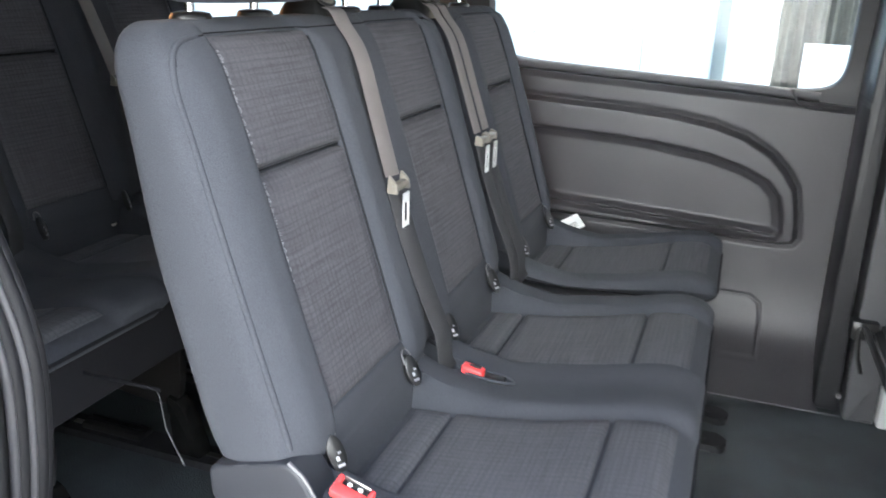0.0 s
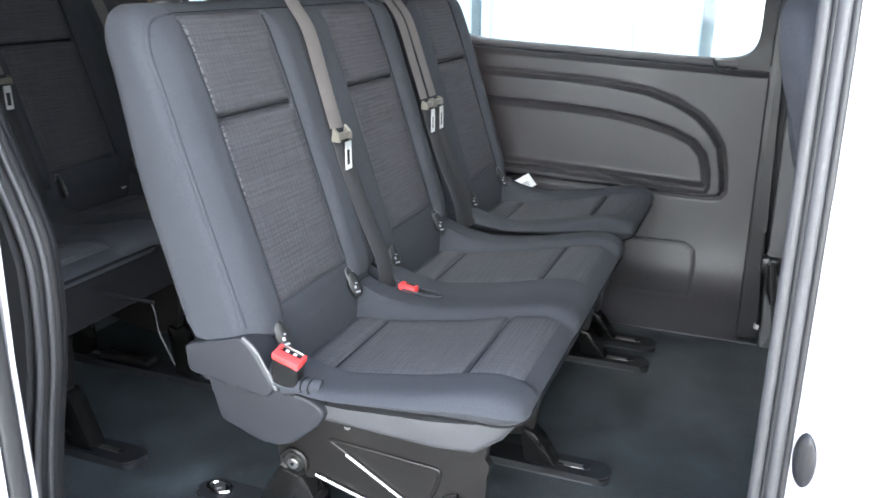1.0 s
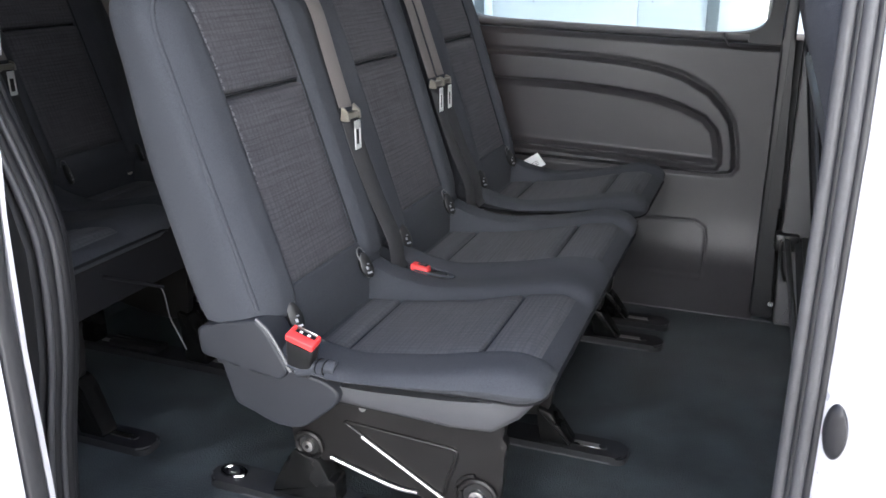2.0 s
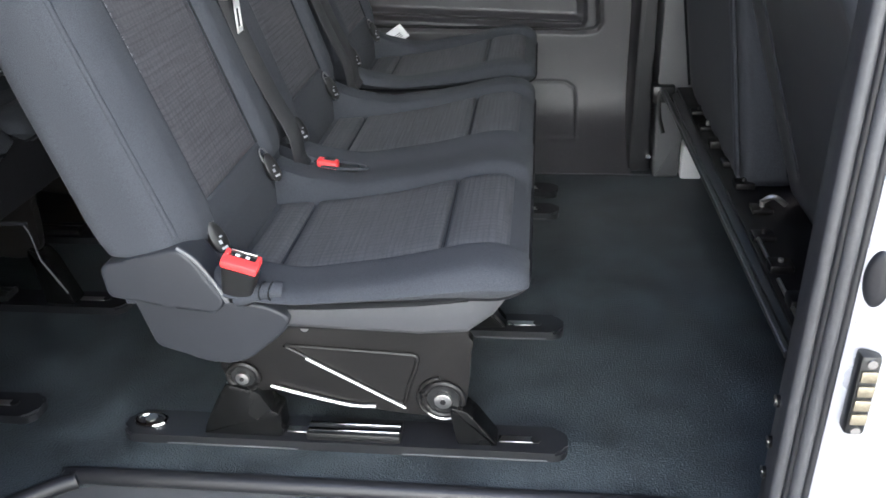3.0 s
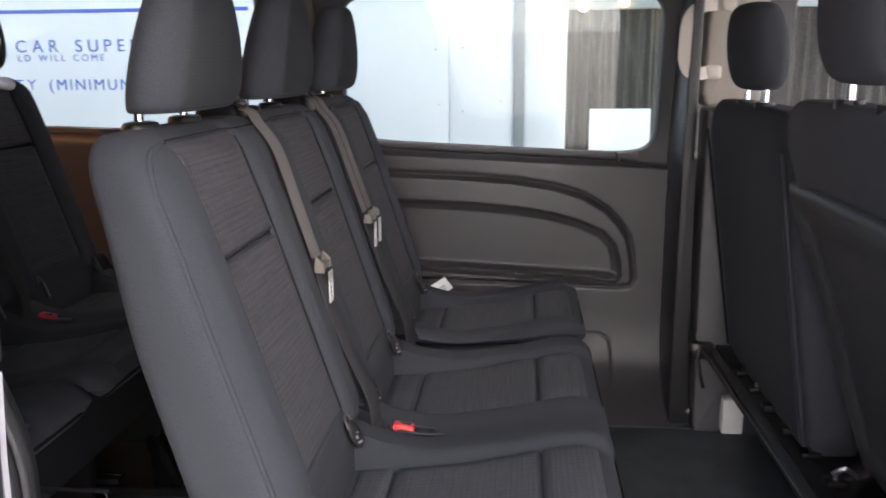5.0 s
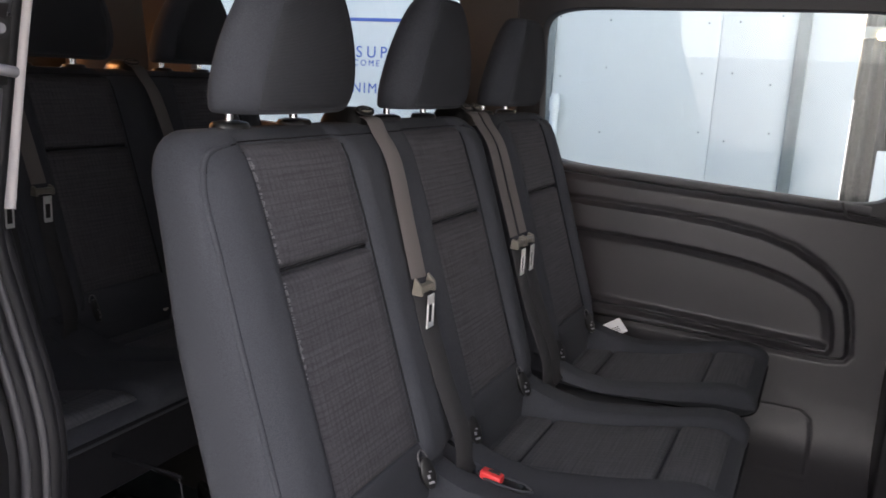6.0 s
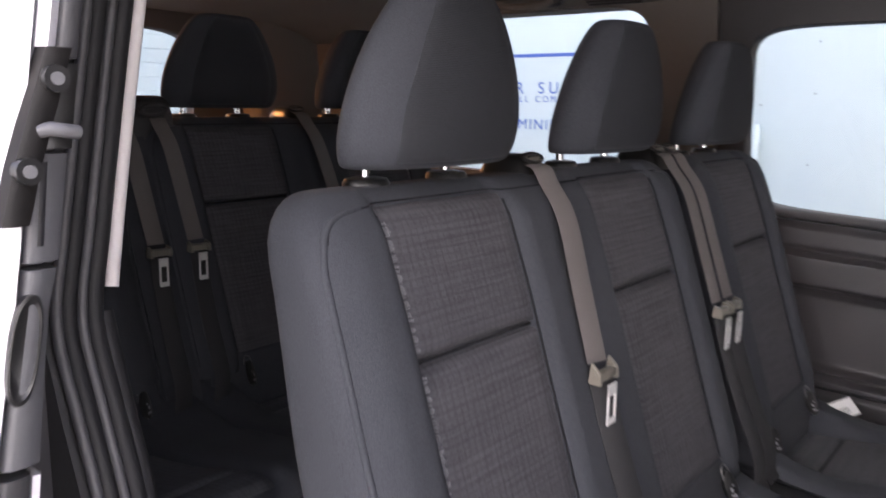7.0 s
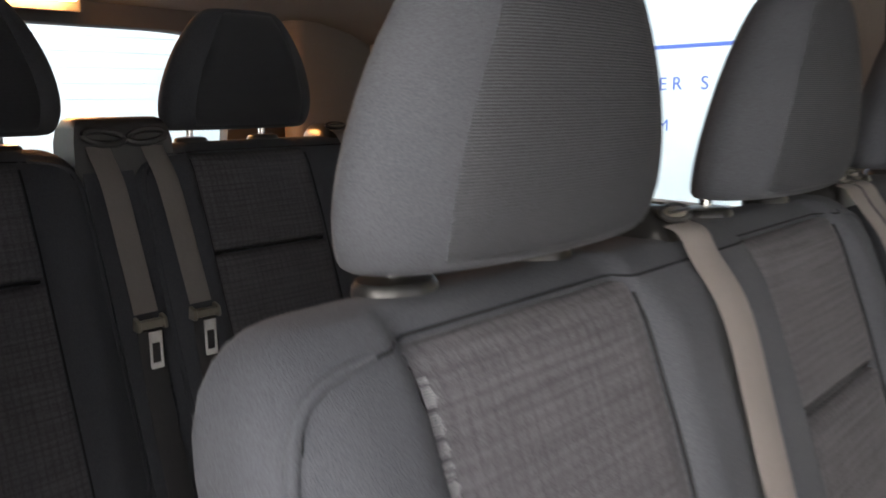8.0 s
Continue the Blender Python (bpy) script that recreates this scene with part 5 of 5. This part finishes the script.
def skirt(seat, y0, y1):
    rings = []
    for x, zt, zb in ((-0.20, 0.342, 0.315), (-0.19, 0.342, 0.302), (0.0, 0.345, 0.297), (0.15, 0.356, 0.292), (0.22, 0.364, 0.296), (0.258, 0.370, 0.318), (0.282, 0.377, 0.348), (0.29, 0.38, 0.368)):
        zt -= 0.002
        inset = 0.036 + 0.03 * step(0.2, 0.3, x)
        rings.append([(x, y0 + inset, zb + 0.01), (x, y0 + inset - 0.006, zb + 0.02), (x, y0 + inset - 0.008, zt), (x, y1 - inset + 0.008, zt), (x, y1 - inset + 0.006, zb + 0.02), (x, y1 - inset, zb + 0.01), (x, y1 - inset - 0.02, zb), (x, y0 + inset + 0.02, zb)])
    part("skirt", loft(rings), SKIRT, seat, "grey plastic cushion skirt")


def side_cover(seat, y, s):
    """Moulded recliner cover on the outer side of a bench; s is the outward direction."""
    upper = rounded([(-0.303, 0.425), (-0.25, 0.440), (-0.180, 0.458), (-0.160, 0.44), (-0.122, 0.372), (-0.14, 0.350), (-0.21, 0.362), (-0.300, 0.374)], 0.012, 4)
    part("recliner_cover", prism(upper, y - s * 0.014, y + s * 0.05, 0.007, 3), COVER, seat, "grey moulded recliner cover")
    lower = rounded([(-0.275, 0.398), (-0.15, 0.372), (-0.06, 0.356), (-0.036, 0.335), (-0.05, 0.308), (-0.115, 0.250), (-0.15, 0.238), (-0.185, 0.246), (-0.258, 0.272)], 0.014, 4)
    cover = prism(lower, y - s * 0.004, y + s * 0.055, 0.006, 3)
    for v in cover.verts:
        v.co.y += s * 0.16 * max(0.0, 0.375 - v.co.z)
    part("lower_cover", cover, COVER, seat, "grey moulded lower side cover")
    rim = smooth_line([(-0.182, y - s * 0.008, 0.456), (-0.158, y - s * 0.010, 0.438), (-0.138, y - s * 0.010, 0.405), (-0.121, y - s * 0.009, 0.370)], 5)
    part("cover_rim", tube(rim, 0.0035, 8), GREYTRIM, seat, "pale rim along the cover's front edge")


def double_bench(group, guide_y=1.695, gap=0.028):
    d = thing("double_bench_seat", (0.0, 0.98, 0.0), "dark fabric double bench seat on black steel legs and rails", "bench seat", group)
    bench_back(d, (0.744, 1.686, (0.98, 1.45)), True, (0.008, 0.004))
    bench_cushion(d, 0.737, 1.686, (0.98, 1.45))
    skirt(d, 0.74, 1.685)
    side_cover(d, 0.750, 1)
    for y in (0.868, 1.232):
        side_frame(d, y, plain=y > 1)
    part("cross_tube", tube([(-0.10, 0.88, 0.27), (-0.10, 1.25, 0.27)], 0.018, 12), STEEL, d)
    part("cross_tube", tube([(0.14, 0.88, 0.27), (0.14, 1.25, 0.27)], 0.018, 12), STEEL, d)
    part("seat_pan", block(-0.20, 0.20, 0.80, 1.66, 0.285, 0.30, 0.005), STEEL, d, "dark steel seat pan")
    belt_guide(d, 1.222)
    belt_set(d, 1.218, -0.387, -0.028)
    belt_guide(d, guide_y, gap)
    belt_set(d, guide_y - gap, -0.375, -0.008, width=0.041, turn=0.05)
    buckle(d, -0.089, 0.737, 0.438, True)
    buckle(d, -0.079, 1.206, 0.391, False)
    return d


def single_bench(group, guide_y=1.695, gap=0.028, inner=0.225):
    d = thing("single_bench_seat", (0.0, 1.975, 0.0), "dark fabric single seat beside a double bench", "seat", group)
    bench_back(d, (1.76, 2.21, (1.985,)), heads=(-0.045,))
    bench_cushion(d, 1.985 - inner, 2.21, (1.985,))
    skirt(d, 1.97 - inner, 2.215)
    for y in (1.565 if inner > 0.25 else 1.80, 1.94):
        side_frame(d, y, plain=True)
    belt_set(d, guide_y + gap, -0.375, -0.004, width=0.041, turn=0.05)
    if inner > 0.25:
        part("belt_column", loft([[(xb(z) + 0.01, 1.68, z), (xf(z) - 0.012, 1.68, z), (xf(z) - 0.012, 1.765, z), (xb(z) + 0.01, 1.765, z)] for z in (0.40, 0.60, 0.80, 0.97)]), FABRIC, d, "dark fabric column behind the belts")
        # The apron's near-black carries the shade under the rear cushions.
        part("front_apron", block(0.262, 0.290, 0.78, 2.19, 0.262, 0.40, 0.008, 3), SEAM_AND_SHADE, d, "near-black apron, under-seat shade put into its colour")
        # Added strip: closes the slit where roof-lamp glow leaked through.
        part("gap_filler", block(-0.30, -0.262, 0.76, 2.20, 0.33, 0.47, 0.006), FABRIC, d, "added dark strip that stops lamp light behind the cushions")
        # Added panel that blocks lamp light and leaves the under-seat space dark.
        part("under_seat_filler", block(-0.26, -0.24, 0.80, 2.15, -RISE, 0.33, 0.004), FLOORMAT, d, "added dark panel that keeps lamp light from under the seats")
    return d


double_bench("middle row of seats")
single_bench("middle row of seats")
tag = thing("paper_tag", (-0.104, 2.215, 0.385), "small white paper tag tucked by the seat", "tag")
bm = bmesh.new()
c = Vector((-0.104, 2.20, 0.40))
u, v = Vector((0.7, 0.1, 0.45)).normalized() * 0.026, Vector((-0.45, -0.25, 0.7)).normalized() * 0.024
nn = u.cross(v).normalized() * 0.0006
loft([[c - u - v + s * nn, c + u - v + s * nn, c + u + v + s * nn, c - u + v + s * nn] for s in (-1, 1)], bm)
part("sheet", bm, PAPER, tag, smooth=False)
pb = bmesh.new()
for k in (-0.5, -0.25, 0.0):
    loft([[c - 0.7 * u + (k + 0.08) * v + s * nn, c + 0.4 * u + (k + 0.08) * v + s * nn, c + 0.4 * u + k * v + s * nn, c - 0.7 * u + k * v + s * nn] for s in (1.3, 2.2)], pb)
part("print", pb, GREYTRIM, tag, "grey print", smooth=False)

# rear row: the same seats the other way round
PLACE = Matrix.Translation((-0.985, 2 * MID, 0.060)) @ Matrix.Diagonal((1, -1, 1, 1))
RISE = 0.060
double_bench("rear row of seats", 1.690, 0.046)
single_bench("rear row of seats", 1.690, 0.046, 0.298)
RISE = 0.0
PLACE = Matrix.Identity(4)
for y in (1.255, 1.53):
    hook = thing("anchor_hook", (-1.17, y, 0.43), "pale U-shaped anchor hook at the rear seat fold", "hook", "anchor hooks")
    part("loop", tube(smooth_line([(-1.19, y - 0.016, 0.472), (-1.165, y - 0.017, 0.452), (-1.15, y - 0.008, 0.44), (-1.15, y + 0.008, 0.44), (-1.165, y + 0.017, 0.452), (-1.19, y + 0.016, 0.472)], 5), 0.004, 8), HANDLETRIM, hook)
rod = thing("tip_up_rod", (-0.53, 0.93, 0.0), "thin bright folding rods under the rear seat", "rod")
part("rod", tube(smooth_line([(-0.545, 0.93, 0.395), (-0.537, 0.93, 0.375), (-0.533, 0.93, 0.34), (-0.53, 0.93, 0.32)], 4), 0.0012, 8), SKIRT, rod)
part("rod_bracket", block(-0.700, -0.535, 0.9285, 0.9315, 0.390, 0.397, 0.001), SEAM_AND_SHADE, rod)
part("rod", tube([(-0.529, 0.93, 0.32), (-0.498, 0.93, 0.258)], 0.0016, 8), SKIRT, rod)

# ---- cab seats, seen from behind ----


def cab_seat(y0, y1, foot, lean, top, shell):
    """A front chair; its rear face runs from foot at its lower edge and leans back by lean a metre."""
    cy, hw = (y0 + y1) / 2, (y1 - y0) / 2
    s = thing("captain_chair", (0.95, cy, 0.27), "dark cab seat with a hard shell back panel" if shell else "dark fabric cab seat seen from behind", "seat", "cab seats")
    rear = lambda z: foot - lean * (z - 0.29)
    rings = []
    z0, r = 0.283, 0.11
    for z in [z0, z0 + 0.006, z0 + 0.02] + list(np.linspace(z0 + 0.05, top - r, 16)) + [top - r + r * math.sin(a) for a in (0.25, 0.5, 0.75, 0.95, 1.15, 1.35, 1.5)]:
        q = max(0.0, z - (top - r))
        k = r - math.sqrt(max(0.0, r * r - q * q))
        if z < z0 + 0.02:
            k = 0.012 * (1 - (z - z0) / 0.02)
        d = 0.06 - 0.3 * k
        ring = []
        for i in range(72):
            t = 6.2832 * (i + 0.5) / 72
            u, v = sgnpow(math.cos(t), 2 / 9.0), sgnpow(math.sin(t), 2 / 6.0)
            soft_rear = 0.012 * math.exp(-((abs(u) - 0.80) / 0.12) ** 2) if v < 0 and shell else 0.0
            ring.append((rear(z) + 0.06 + d * v - soft_rear, cy + (hw - k * 0.8) * u, z))
        rings.append(ring)
    b = part("backrest", loft(rings), FABRIC, s, "dark fabric seat back")
    if not shell:
        for off, rad, m in ((0.016, 0.0045, FABRIC), (0.025, 0.0035, SEAM_AND_SHADE), (0.034, 0.0045, FABRIC), (hw * 2 - 0.025, 0.0035, SEAM_AND_SHADE)):
            part("seam", tube([(rear(z) - 0.0005, y0 + off, z) for z in np.linspace(0.30, top - 0.08, 14)], rad, 8), m, b, "raised seam beside a dark groove")
        side = [(rear(z) + 0.113, y0 + 0.002, z) for z in np.linspace(0.31, top - 0.1, 12)]
        part("bolster", tube(side, 0.022, 12), FABRIC, b, "rounded side bolster")
    else:
        ye, yf = y0 + 0.012, y1 - 0.008
        rows = []
        for j in range(49):
            t = j / 48.0
            y = ye + (yf - ye) * (1 - math.cos(3.1416 * t)) / 2
            n = min(1.0, (y - ye) / 0.15)
            zt = 0.66 + 0.205 * math.sqrt(max(0.0, 1 - (1 - n) ** 2))
            row = []
            for i in range(41):
                z = 0.292 + (zt - 0.292) * (1 - math.cos(3.1416 * i / 40.0)) / 2
                low = 0.66
                if y < ye + 0.15 and z > low:
                    e = 1 - math.hypot(1 - n, (z - low) / 0.205)
                    e *= 0.17
                else:
                    e = min(zt - z, y - ye)
                e = max(0.0, min(e, yf - y, z - 0.292))
                h = 0.026 * math.sqrt(max(0.0, 1 - (1 - min(1.0, e / 0.026)) ** 2)) - 0.012 * step(0.035, 0.075, e)
                row.append((rear(z) + 0.006 - h, y, z))
            rows.append(row)
        bm = loft(rows, closed=False, cap=False)
        bmesh.ops.solidify(bm, geom=list(bm.faces), thickness=0.004)
        part("back_shell", bm, SHELL, s, "smooth dark grey hard back shell with a rounded rim")
    rings = []
    hx = rear(top) + 0.045
    for t in np.linspace(0, 1, 16):
        z = top + 0.03 + 0.19 * (1 - math.cos(t * 3.1416)) / 2
        e = max(0.05, math.sin(t * 3.1416)) ** 0.4
        rings.append([(hx - 0.1 * (z - 1.04) + 0.05 * e * sgnpow(math.sin(q * 0.2094), 0.75), cy + 0.145 * e * (1 - 0.2 * t) * sgnpow(math.cos(q * 0.2094), 0.6), z) for q in range(30)])
    h = part("headrest", loft(rings), FABRIC, s, "dark fabric headrest")
    for sg in (-1, 1):
        part("post", upright(hx, cy + sg * 0.075, top - 0.03, top + 0.06, 0.007, 12), CHROME, h, "polished metal headrest post")
        part("collar", upright(hx, cy + sg * 0.075, top - 0.02, top + 0.006, 0.022, 16), BLACK, h, "black post collar")
    part("cushion", block(foot + 0.09, 1.28, y0 + 0.02, y1 - 0.02, 0.30, 0.44, 0.05, 4), FABRIC, s, "dark fabric seat cushion")


cab_seat(0.668, 1.315, 0.833, 0.34, 1.015, True)
cab_seat(1.365, 2.045, 0.730, 0.155, 0.985, False)

base = thing("steel_plinth", (0.75, 1.42, 0.0), "black steel plinth with brackets behind the cab seats", "plinth")
part("rear_face", loft([[(0.87, y, 0.0), (0.81, y, 0.12), (0.70, y, 0.235), (0.688, y, 0.262), (0.70, y, 0.268), (1.2, y, 0.268), (1.2, y, 0.0)] for y in np.linspace(0.80, 2.06, 8)]), RUBBER, base)
part("edge_strip", tube([(0.690, 0.81, 0.262), (0.682, 1.3, 0.264), (0.668, 2.06, 0.268)], 0.008, 8), BLACK, base, "black edge rail")
part("edge_line", tube([(0.684, 0.81, 0.2685), (0.676, 1.3, 0.2705), (0.662, 2.06, 0.2745)], 0.0022, 6), GREYTRIM, base, "thin grey line along the edge rail")
part("shelf", block(0.705, 0.86, 0.82, 2.07, 0.269, 0.278, 0.003), STEEL, base)
rng = random.Random(8)
for k in range(9):
    y = 0.92 + k * 0.115
    x = 0.735 + rng.uniform(-0.01, 0.015)
    br = part("bracket", block(x - 0.02, x + 0.02, y - 0.018, y + 0.018, 0.2785, 0.2785 + rng.uniform(0.008, 0.02), 0.004), STEEL, base)
    part("bolt", tube([(x, y, 0.28), (x, y, 0.300)], 0.005, 8), BRIGHT if k % 2 else STEEL, br)
for y0, y1 in ((0.84, 0.99), (1.03, 1.15)):
    part("guide_bar", tube([(0.715, y0, 0.286), (0.715, y1, 0.286)], 0.0035, 8), BRIGHT, base, "bright guide bar")
part("release_lever", tube(smooth_line([(0.80, 1.28, 0.285), (0.775, 1.285, 0.30), (0.755, 1.29, 0.285)], 5), 0.0055, 8), BRIGHT, base, "bright release lever")
part("cable", tube(smooth_line([(0.672, 2.06, 0.28), (0.655, 2.05, 0.27), (0.66, 2.045, 0.2), (0.675, 2.05, 0.15)], 6), 0.005, 8), BLACK, base, "black cable loop")
part("hinge_block", block(0.635, 0.70, 2.05, 2.10, 0.235, 0.285, 0.008), BLACK, base, "black hinge block")
